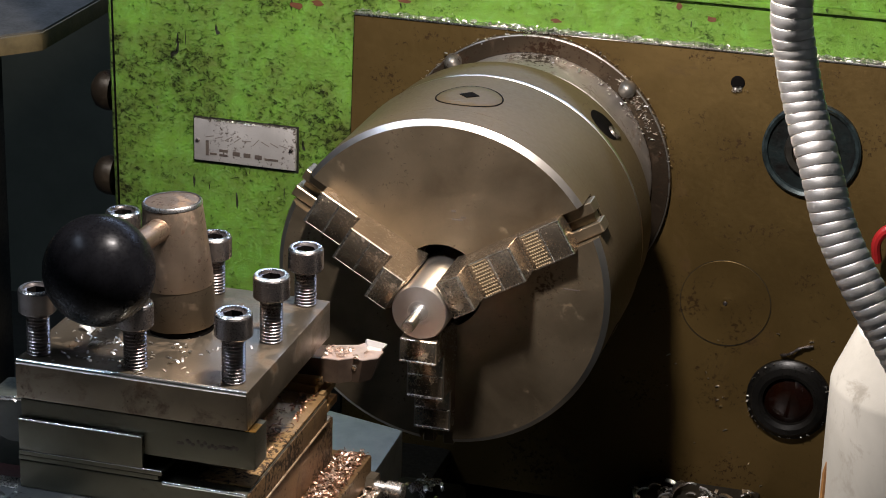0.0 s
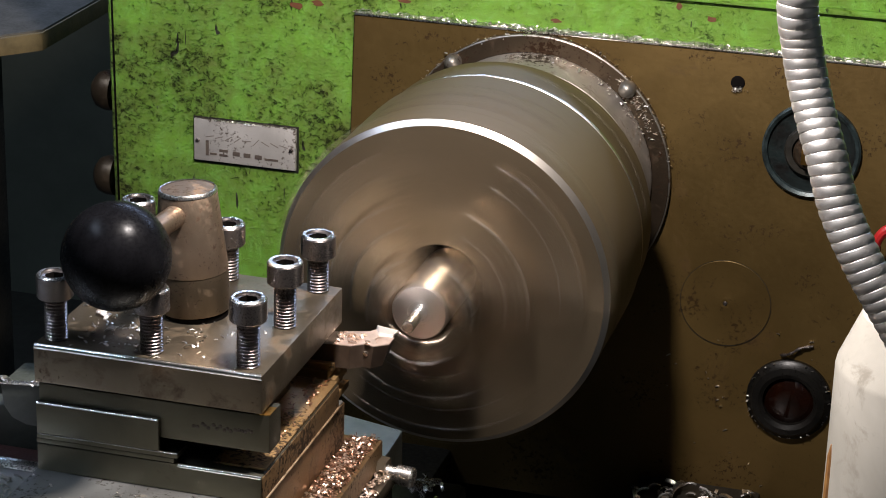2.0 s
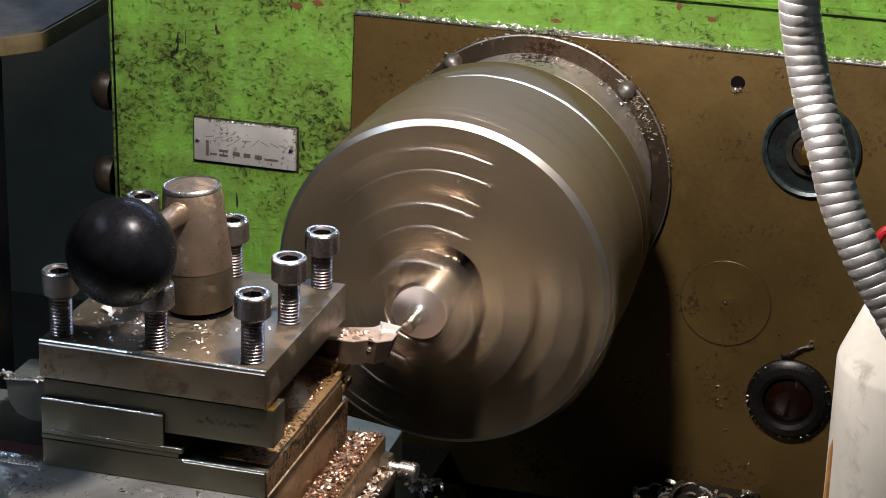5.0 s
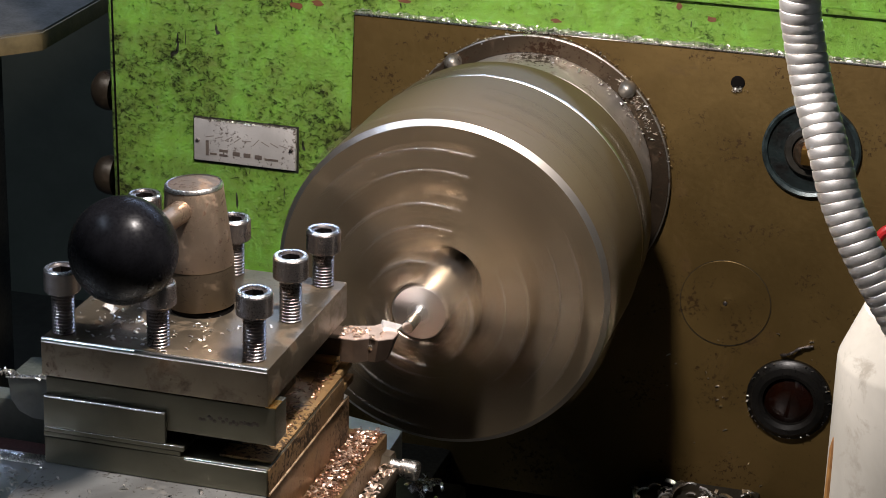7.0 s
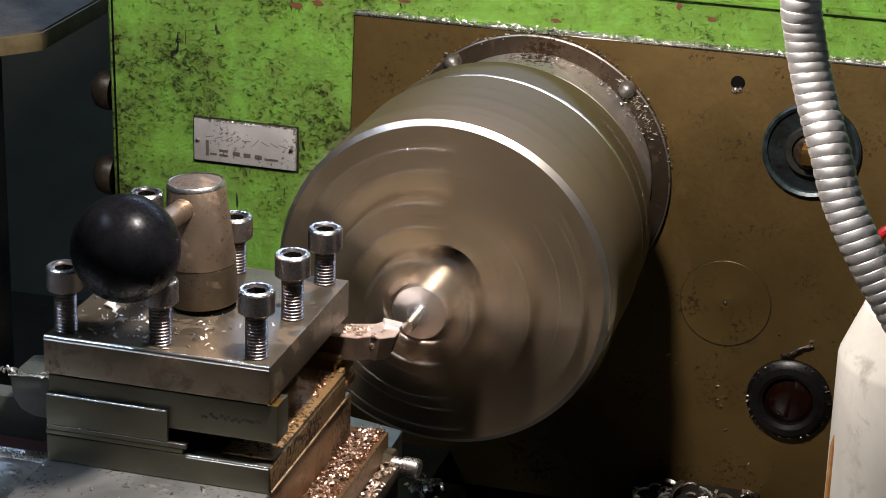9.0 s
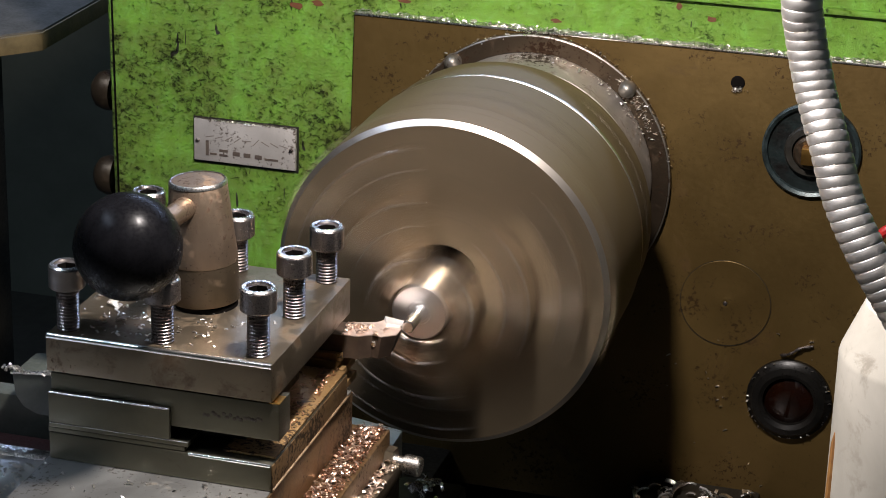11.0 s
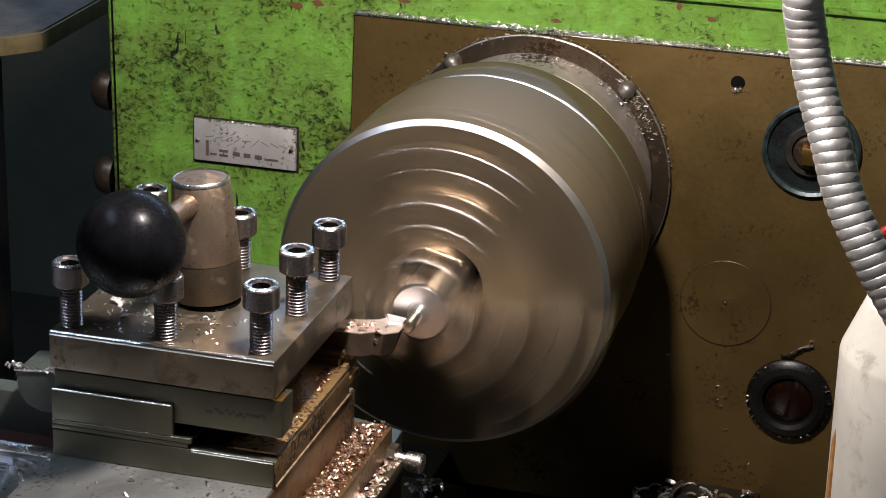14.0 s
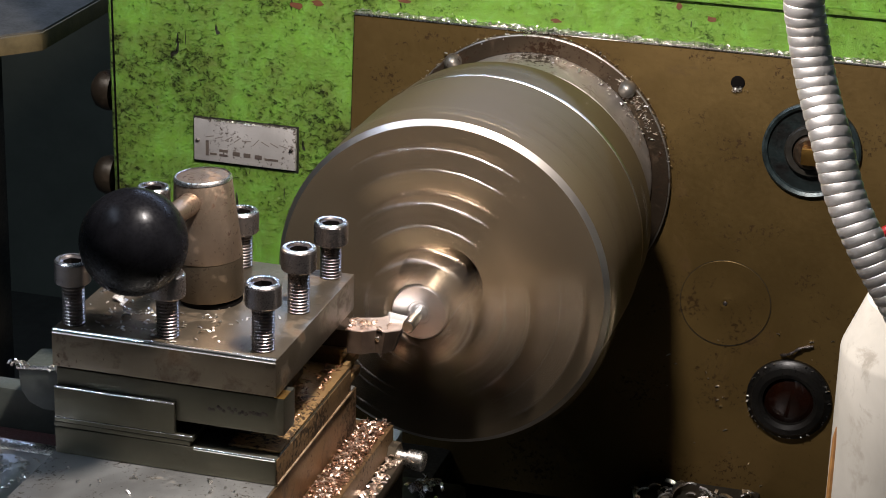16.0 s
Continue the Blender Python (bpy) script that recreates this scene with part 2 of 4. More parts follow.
LABEL = steel("label_aluminium", (0.66, 0.62, 0.58), (0.46, 0.43, 0.40), (0.40, 0.58), 90, None, 0.6, (0.20, 0.16, 0.12), 0.60, (0.12, 0.09, 0.07), 0.59)
INK = plain("label_ink", (0.05, 0.035, 0.03), (0.10, 0.08, 0.06), 0.6, 300)
GLASS_RIM = plain("sight_glass_rim", (0.003, 0.003, 0.0027), (0.007, 0.006, 0.005), 0.34, 90, 0.0)
AMBER = plain("oil_in_sight_glass", (0.009, 0.0024, 0.001), (0.004, 0.0015, 0.0008), 0.10, 90, 0.0, 0.02, 0.4)
BLUE = plain("blue_grey_bush", (0.040, 0.058, 0.060), (0.006, 0.008, 0.008), 0.36, 120, 0.4)
TEAL = plain("teal_grease", (0.009, 0.015, 0.015), (0.004, 0.003, 0.0025), 0.40, 70, 0.2)
BRASS = steel("brass", (0.70, 0.42, 0.12), (0.5, 0.28, 0.07), (0.25, 0.4), 120)
SHANK = steel("oily_shank", (0.085, 0.058, 0.040), (0.034, 0.022, 0.015), (0.40, 0.60), 160, None, 0.35, (0.035, 0.022, 0.012), 0.52, (0.22, 0.14, 0.085), 0.62)
GROUNDTOP = steel("ground_tool_top", (0.82, 0.70, 0.63), (0.55, 0.44, 0.38), (0.42, 0.58), 220, None, 0.85, (0.22, 0.14, 0.09), 0.60)
TIP = steel("carbide", (0.96, 0.94, 0.93), (0.86, 0.84, 0.83), (0.46, 0.58), 220)
KNURL = steel("knurled_steel", (0.25, 0.185, 0.10), (0.16, 0.115, 0.06), (0.55, 0.7), 200, None, 0.45, (0.05, 0.033, 0.02), 0.62)
JAWEDGE = steel("jaw_edge_steel", (0.54, 0.48, 0.40), (0.38, 0.33, 0.27), (0.26, 0.40), 120)
EDGE = steel("chip_littered_edge", (0.58, 0.43, 0.27), (0.24, 0.15, 0.08), (0.38, 0.6), 260, None, 0.7, (0.09, 0.055, 0.03), 0.52)
# lighter copy of the browned steel: lamplight on ledge and shims in the colour
LEDGE = steel("lit_orange_oily_ledge", (0.40, 0.255, 0.11), (0.21, 0.125, 0.05), (0.34, 0.55), 70, None, 0.75, (0.06, 0.036, 0.016), 0.56, (0.04, 0.024, 0.012), 0.59)
BROWNCHIP = steel("oily_brown_chips", (0.50, 0.30, 0.20), (0.26, 0.14, 0.09), (0.3, 0.5), 300)
PANEL = plain("oily_grey_panel", (0.050, 0.057, 0.047), (0.030, 0.034, 0.028), 0.5, 40)
PRIMER = plain("rusty_primer", (0.130, 0.045, 0.016), (0.070, 0.026, 0.010), 0.6, 160)
FAINT = plain("faint_engraving", (0.26, 0.22, 0.19), (0.20, 0.165, 0.14), 0.5, 200, 0.5)
RED = plain("red_plastic", (0.42, 0.02, 0.02), (0.32, 0.015, 0.015), 0.35, 80)
DULLRED = plain("dull_red_paint", (0.040, 0.010, 0.008), (0.026, 0.008, 0.007), 0.6, 80)
WOOD = plain("shelf_board", (0.22, 0.165, 0.075), (0.14, 0.105, 0.05), 0.6, 70)
SHELFTOP = plain("shelf_steel", (0.22, 0.21, 0.19), (0.12, 0.115, 0.10), 0.5, 40, 0.4)
WALL = plain("workshop_wall", (0.220, 0.245, 0.200), (0.150, 0.168, 0.138), 0.8, 4)
FLOOR = plain("concrete_floor", (0.11, 0.11, 0.095), (0.07, 0.07, 0.06), 0.7, 6)
CEIL = plain("ceiling_paint", (0.35, 0.34, 0.32), (0.28, 0.27, 0.25), 0.8, 3)

KNOB.node_tree.nodes["Principled BSDF"].inputs["Specular IOR Level"].default_value = 0.06
GREEN.node_tree.nodes["Principled BSDF"].inputs["Specular IOR Level"].default_value = 0.25
CHUCK_SIDE.node_tree.nodes["Principled BSDF"].inputs["Specular IOR Level"].default_value = 0.28
GLASS_RIM.node_tree.nodes["Principled BSDF"].inputs["Specular IOR Level"].default_value = 0.3
SOCKET.node_tree.nodes["Principled BSDF"].inputs["Specular IOR Level"].default_value = 0.03

# ---- the workshop around ----
solid("floor", boxed(-2.5, 2.5, -2.6, 2.4, -1.2, -1.1), FLOOR, "worn grey concrete workshop floor", kind="structure")
solid("wall_north", boxed(-2.6, 2.6, 2.4, 2.5, -1.1, 1.4), WALL, "dark painted workshop wall", kind="structure")
solid("wall_south", boxed(-2.6, 2.6, -2.7, -2.6, -1.1, 1.4), WALL, "dark painted workshop wall", kind="structure")
solid("wall_west", boxed(-2.6, -2.5, -2.6, 2.4, -1.1, 1.4), WALL, "dark painted workshop wall", kind="structure")
solid("wall_east", boxed(2.5, 2.6, -2.6, 2.4, -1.1, 1.4), WALL, "dark painted workshop wall", kind="structure")
solid("ceiling", boxed(-2.6, 2.6, -2.7, 2.5, 1.4, 1.5), CEIL, "plain off-white workshop ceiling", kind="structure")


def slivers(bm, count, rng, place, size, curl=0.6):
    for _ in range(count):
        p = Vector(place(rng))
        L = size * rng.uniform(0.5, 1.5)
        w = L * rng.uniform(0.2, 0.45)
        m = Matrix.Translation(p) @ Euler((rng.uniform(-0.6, 0.6), rng.uniform(-0.6, 0.6), rng.uniform(0, 6.28))).to_matrix().to_4x4()
        n = 3
        top, bot = [], []
        for i in range(n + 1):
            u = i / n - 0.5
            z = curl * L * (0.25 - u * u)
            top.append((bm.verts.new(m @ Vector((u * L, -w / 2, z))), bm.verts.new(m @ Vector((u * L, w / 2, z + 0.2 * w)))))
            bot.append((bm.verts.new(m @ Vector((u * L, -w / 2, z - 0.12 * L))), bm.verts.new(m @ Vector((u * L, w / 2, z - 0.12 * L + 0.2 * w)))))
        for i in range(n):
            (a, b), (c, d) = top[i], top[i + 1]
            (e, f), (g, k) = bot[i], bot[i + 1]
            bm.faces.new((a, c, d, b)), bm.faces.new((e, f, k, g)), bm.faces.new((a, e, g, c)), bm.faces.new((b, d, k, f))
        bm.faces.new((top[0][0], top[0][1], bot[0][1], bot[0][0]))
        bm.faces.new((top[n][0], bot[n][0], bot[n][1], top[n][1]))
    return bm


# ---- headstock ----
PATCHES = ((-0.1699, 0.0949, 0.0065, 0.0030), (-0.1546, 0.0980, 0.0050, 0.0022), (0.0908, 0.1194, 0.0028, 0.0026), (0.1123, 0.1130, 0.0042, 0.0024), (0.0102, 0.1018, 0.0045, 0.0018), (-0.0943, 0.1050, 0.0050, 0.0015))
FACE, CAST = 0.2254, 0.2324


def headstock():
    h = thing("headstock", (0.0, 0.35, -0.24), "lathe headstock in dirty green paint with oily bare face plate", "lathe headstock")
    bm = bmesh.new()
    prism(bm, [(-0.3045, CAST, -0.24), (0.60, CAST, -0.24), (0.60, CAST, 0.165), (-0.3102, CAST, 0.165)], (0, 0.5, 0), 0.004, 3)
    part("casting", bm, GREEN, h, "green painted casting, blotched with black oil dirt")
    part("cover_plate", prism(bmesh.new(), [(-0.1330, FACE, -0.24), (0.60, FACE, -0.24), (0.60, FACE, 0.0952), (-0.1267, FACE, 0.0952)], (0, CAST - FACE - 0.0002, 0), 0.0012), PLATE, h, "oil-browned bare metal face plate")
    # added near-black sheet: the shade low on the green casting, as colour
    part("casting_shade", boxed(-0.2990, -0.1335, CAST - 0.0055, CAST - 0.0002, -0.24, -0.1600, 0.002), OILY_SHADED, h, "black sheet standing for shade on the lower casting")
    part("seam", prism(bmesh.new(), [(-0.3010, CAST - 0.0006, -0.24), (-0.2998, CAST - 0.0006, -0.24), (-0.3055, CAST - 0.0006, 0.160), (-0.3067, CAST - 0.0006, 0.160)], (0, 0.0012, 0)), SOCKET, h, "dark seam beside the casting's edge")
    # a raised lip along the top of the casting, above the plate
    bm = bmesh.new()
    box(bm, 0.03, 0.60, CAST - 0.0045, CAST + 0.0002, 0.1245, 0.1285, 0.0012)
    part("lip", bm, GREEN, h)
    for z in (0.0160, -0.0475):
        bm = turned(bmesh.new(), [(0, 0.016), (0.008, 0.0155), (0.0125, 0.012), (0.0145, 0.006), (0.0145, 0.0)],
                    Matrix.Translation((-0.310, 0.246, z)) @ Matrix.Rotation(radians(-90), 4, "Y"), 24)
        part("side_bolt", bm, FLANGE, h, "domed steel bolt on the side face")
    # bearing flange round the spindle
    bm = turned(bmesh.new(), [(0.080, -0.001), (0.0825, -0.0055), (0.0930, -0.0055), (0.0942, -0.0045), (0.0942, 0.0)], along_y(0, FACE, 0), 96)
    part("bearing_cover", turned(bmesh.new(), [(0.0700, 0.1860), (0.0795, 0.1862), (0.0808, 0.1875), (0.0812, 0.2120), (0.0823, 0.2150), (0.0823, 0.2195)], along_y(0, 0, 0), 96), PALE, h, "pale worn bearing cover ring with chips")
    part("flange_edge", turned(bmesh.new(), [(0.0934, -0.0057), (0.0942, -0.0052), (0.0944, -0.0042)], along_y(0, FACE, 0), 96), SEAT, h, "bright worn flange edge")
    fl = part("bearing_flange", bm, FLANGE, h, "round bearing flange ring, oily brown")
    for a in (46, 128, 218, 308):
        a = radians(a)
        bm = turned(bmesh.new(), [(0, -0.0086), (0.0022, -0.0082), (0.0042, -0.0068), (0.0055, -0.0042), (0.0058, 0.0)],
                    along_y(0.0900 * math.cos(a), FACE - 0.0055, 0.0900 * math.sin(a)), 18)
        part("flange_bolt", bm, SEAT, fl, "domed steel bolt head")
    # blind disc with a centre mark
    bm = turned(bmesh.new(), [(0, -0.0004), (0.0025, -0.0010), (0.0035, -0.0010), (0.005, -0.0006), (0.0299, -0.0006), (0.0303, -0.0003), (0.0303, 0.002)], along_y(0.1358, FACE, -0.0778), 64)
    d = part("cover_disc", bm, PLATE, h, "flush round blanking disc with a centre mark")
    part("joint", turned(bmesh.new(), [(0.0303, -0.0003), (0.0303, -0.0005), (0.0306, -0.0005), (0.0306, -0.0003)], along_y(0.1358, FACE, -0.0778), 64), OILY_SHADED, d)
    part("centre_pip", turned(bmesh.new(), [(0, -0.0020), (0.0010, -0.0018), (0.0016, -0.0010)], along_y(0.1358, FACE, -0.0778), 16), SCREW, d)
    # small tapped hole
    bm = turned(bmesh.new(), [(0, -0.0008), (0.0042, -0.0008), (0.0046, -0.0003), (0.0046, 0.0)], along_y(0.1330, FACE, 0.0748), 24)
    th = part("tapped_hole", bm, SOCKET, h, "small dark tapped hole")
    part("hole_chips", slivers(bmesh.new(), 46, random.Random(12), lambda q: (0.1330 + q.gauss(0, 0.0018), FACE - 0.0014, 0.0748 - 0.0042 + q.gauss(0, 0.0009)), 0.0015), DUST, th, "bright chips caught in the hole")
    # bush with a square key
    bm = turned(bmesh.new(), [(0.0275, 0.002), (0.0284, -0.0030), (0.0305, -0.0042), (0.0318, -0.003), (0.0318, 0.001)], along_y(0.1838, FACE, 0.0352), 64)
    b = part("control_bush", bm, BLUE, h, "blue-grey round bush around a control spindle")
    part("recess", turned(bmesh.new(), [(0, -0.0005), (0.0280, -0.0005), (0.0280, 0.001)], along_y(0.1838, FACE, 0.0352), 40), TEAL, b)
    part("inner_collar", turned(bmesh.new(), [(0.0115, -0.001), (0.0122, -0.0060), (0.0160, -0.0060), (0.0172, -0.0045), (0.0172, -0.0006)], along_y(0.1838, FACE, 0.0352), 40), OILY_SHADED, b, "black inner collar")
    part("control_spindle", turned(bmesh.new(), [(0, -0.010), (0.0095, -0.010), (0.0110, -0.0085), (0.0110, 0.0)], along_y(0.1838, FACE, 0.0352), 32), FLANGE, b)
    part("spindle_square", boxed(0.1790, 0.1900, FACE - 0.017, FACE - 0.009, 0.0297, 0.0407, 0.0006), BRASS, b, "brass square end")
    # oil sight glass
    bm = turned(bmesh.new(), [(0.0170, -0.002), (0.0170, -0.0065), (0.0200, -0.008), (0.0242, -0.007), (0.0265, -0.004), (0.0285, -0.003), (0.0285, 0.001)], along_y(0.1834, FACE, -0.1402), 64)
    s = part("sight_glass", bm, GLASS_RIM, h, "round oil sight glass with a black rim and red-brown oil")
    part("lens", turned(bmesh.new(), [(0, -0.0062), (0.008, -0.0056), (0.014, -0.0042), (0.0171, -0.002)], along_y(0.1834, FACE, -0.1402), 40), AMBER, s)
    curl = spline([(0.1754, 0.2235, -0.1090), (0.1815, 0.2220, -0.1068), (0.1885, 0.2225, -0.1018), (0.1964, 0.2240, -0.1000)], 14)
    part("stuck_curl", swept(bmesh.new(), curl, [0.0007 + 0.0006 * math.sin(i) ** 2 for i in range(14)], 8), SCREW, h, "oily chip curl stuck on the plate")
    fleck = random.Random(17)

    def on_rim(r):
        a = r.uniform(0, 6.28)
        return (0.1834 + 0.0275 * math.cos(a), FACE - 0.0045, -0.1402 + 0.0275 * math.sin(a))

    part("rim_flecks", slivers(bmesh.new(), 26, fleck, on_rim, 0.0022), DUST, s, "silver flecks on the rim")
    # a red cable end at the edge of the plate
    pts = spline([(0.2330, 0.212, -0.030), (0.2318, 0.206, -0.016), (0.237, 0.204, -0.006), (0.248, 0.206, -0.002)], 14)
    part("red_cable", swept(bmesh.new(), pts, [0.0032] * 14, 10), RED, h, "short red cable loop")
    pr = random.Random(8)
    for x, z, w, hh in PATCHES:
        n = 11
        pts = [(x + w * pr.uniform(0.55, 1.1) * math.cos(2 * math.pi * i / n), CAST - 0.0002, z + hh * pr.uniform(0.5, 1.1) * math.sin(2 * math.pi * i / n)) for i in range(n)]
        part("bare_patch", prism(bmesh.new(), pts, (0, 0.0006, 0)), PRIMER, h, "rust-red patch where paint has flaked off")
    # name plate
    part("plate_grime", boxed(-0.2452, -0.1676, CAST - 0.0010, CAST + 0.0002, -0.0243, 0.0090, 0.0004), OILY_SHADED, h, "black oil grime round the name plate")
    part("edge_grime", prism(bmesh.new(), [(-0.1340, CAST - 0.0008, -0.20), (-0.1322, CAST - 0.0008, -0.20), (-0.1268, CAST - 0.0008, 0.0958), (-0.1286, CAST - 0.0008, 0.0958)], (0, 0.001, 0)), OILY_SHADED, h, "black grime along the face plate's edge")
    n = part("name_plate", boxed(-0.2439, -0.1690, CAST - 0.0035, CAST + 0.0002, -0.0222, 0.0078, 0.0006), LABEL, h, "rubbed aluminium name plate with worn engraving")
    for x in (-0.2412, -0.1722):
        part("rivet", turned(bmesh.new(), [(0, -0.0016), (0.0012, -0.0013), (0.0017, 0.0)], along_y(x, CAST - 0.0034, -0.0078), 12), SCREW, n)
    for x, w, z, hh in ((-0.234, 0.0022, -0.0075, 0.011), (-0.2295, 0.005, -0.0115, 0.0014), (-0.222, 0.006, -0.0085, 0.0018), (-0.222, 0.006, -0.0118, 0.0016),
                        (-0.2125, 0.0052, -0.0098, 0.0030), (-0.2045, 0.0050, -0.0100, 0.0030), (-0.1962, 0.0052, -0.0103, 0.0030), (-0.1865, 0.010, -0.0112, 0.0016)):
        part("engraving", boxed(x - w / 2, x + w / 2, CAST - 0.0038, CAST - 0.0033, z - 0.005 - hh / 2, z - 0.005 + hh / 2), INK, n)
    for i in range(9):
        x = -0.232 + 0.0068 * i
        m = Matrix.Translation((x, CAST - 0.0036, -0.0040 - 0.0002 * i)) @ Matrix.Rotation(radians(pr.uniform(-60, 60)), 4, "Y")
        bm = bmesh.new()
        prism(bm, [m @ Vector(q) for q in ((-0.0032, 0, -0.0003), (0.0032, 0, -0.0003), (0.0032, 0, 0.0003), (-0.0032, 0, 0.0003))], (0, 0.0004, 0))
        part("engraving", bm, FAINT, n)
    part("dirt_line", slivers(bmesh.new(), 60, pr, lambda r: (r.uniform(-0.243, -0.170), CAST - 0.0038 + r.uniform(0, 0.003), 0.0079), 0.0022), INK, n, "crust of dirt along the plate's top")
    part("gleam", slivers(bmesh.new(), 26, pr, lambda r: (r.uniform(-0.226, -0.186), CAST - 0.0038, 0.0082), 0.0022), DUST, n, "bright chips on the plate's top")
    return h



headstock()
rng = random.Random(3)
solid("ledge_chips", slivers(bmesh.new(), 900, rng, lambda r: (-0.127 + 0.38 * r.random() ** 0.8, r.uniform(0.2252, 0.2320), 0.0959 + r.uniform(0, 0.0012)), 0.0028),
      DUST, "fine silver metal chips lying along the plate's top edge", "metal chips", "stuff")


def on_flange(r):
    a = radians(r.uniform(8, 165))
    q = 0.0942 + r.gauss(0, 0.0012)
    return (q * math.cos(a), FACE - 0.0008 - 0.005 * r.random(), q * math.sin(a))


solid("flange_chips", slivers(bmesh.new(), 190, rng, on_flange, 0.0017), DUST, "fine chips stuck round the bearing flange", "metal chips", "stuff")


def near_bolt(r):
    a = radians(r.gauss(38, 9))
    q = 0.0890 + r.gauss(0, 0.0025)
    return (q * math.cos(a), FACE - 0.0062, q * math.sin(a))


def on_cover(r):
    a = radians(r.uniform(25, 100))
    return (0.0828 * math.cos(a), r.triangular(0.205, 0.2195, 0.2180), 0.0828 * math.sin(a))


solid("cover_chips", slivers(bmesh.new(), 110, rng, on_cover, 0.0018), DUST, "fine chips caked on the bearing cover ring", "metal chips", "stuff")
solid("bolt_chips", slivers(bmesh.new(), 120, rng, near_bolt, 0.0017), DUST, "fine chips caked around a flange bolt", "metal chips", "stuff")
solid("plate_specks", slivers(bmesh.new(), 26, rng, lambda r: (r.uniform(0.10, 0.21), FACE - 0.0006, r.uniform(-0.21, -0.09)), 0.0022), DUST, "stray chips sticking to the oily plate", "metal chips", "stuff")
# added bright strip: the gleam along the plate's top edge
solid("plate_edge_gleam", boxed(-0.1264, 0.60, 0.2244, 0.2322, 0.0944, 0.0960, 0.0005), BRIGHT, "bright strip holding the gleam on the face plate's top edge", kind="structure")

# ---- spindle nose, fixed to the chuck's turn, and the chuck ----
BODY_R, SLOT, JAWS = 0.100, 0.0100, (30.0, 150.0, 270.0)


def sector(bm, a0, a1):
    """One third of the chuck's front layer, between two jaw slots."""
    c, depth, n = 0.0032, 0.024, 40

    def arc(r, rev=False):
        s = math.asin((SLOT + 0.0003) / r)
        out = []
        for i in range(n + 1):
            a = radians(a0) + s + (radians(a1 - a0) - 2 * s) * i / n
            out.append((r * math.cos(a), r * math.sin(a)))
        return out[::-1] if rev else out

    inner = arc(0.0256, True)
    loops = []
    for r, y in ((BODY_R - c, 0.0), (BODY_R, c), (BODY_R, depth)):
        loops.append([bm.verts.new((x, y, z)) for x, z in arc(r) + inner])
    bm.faces.new(loops[0])
    for a, b in zip(loops, loops[1:]):
        for i in range(len(a)):
            j = (i + 1) % len(a)
            if (a[i].co - b[i].co).length > 1e-7 or (a[j].co - b[j].co).length > 1e-7:
                bm.faces.new((a[i], a[j], b[j], b[i]))
    bm.faces.new(loops[-1][::-1])
    return bm


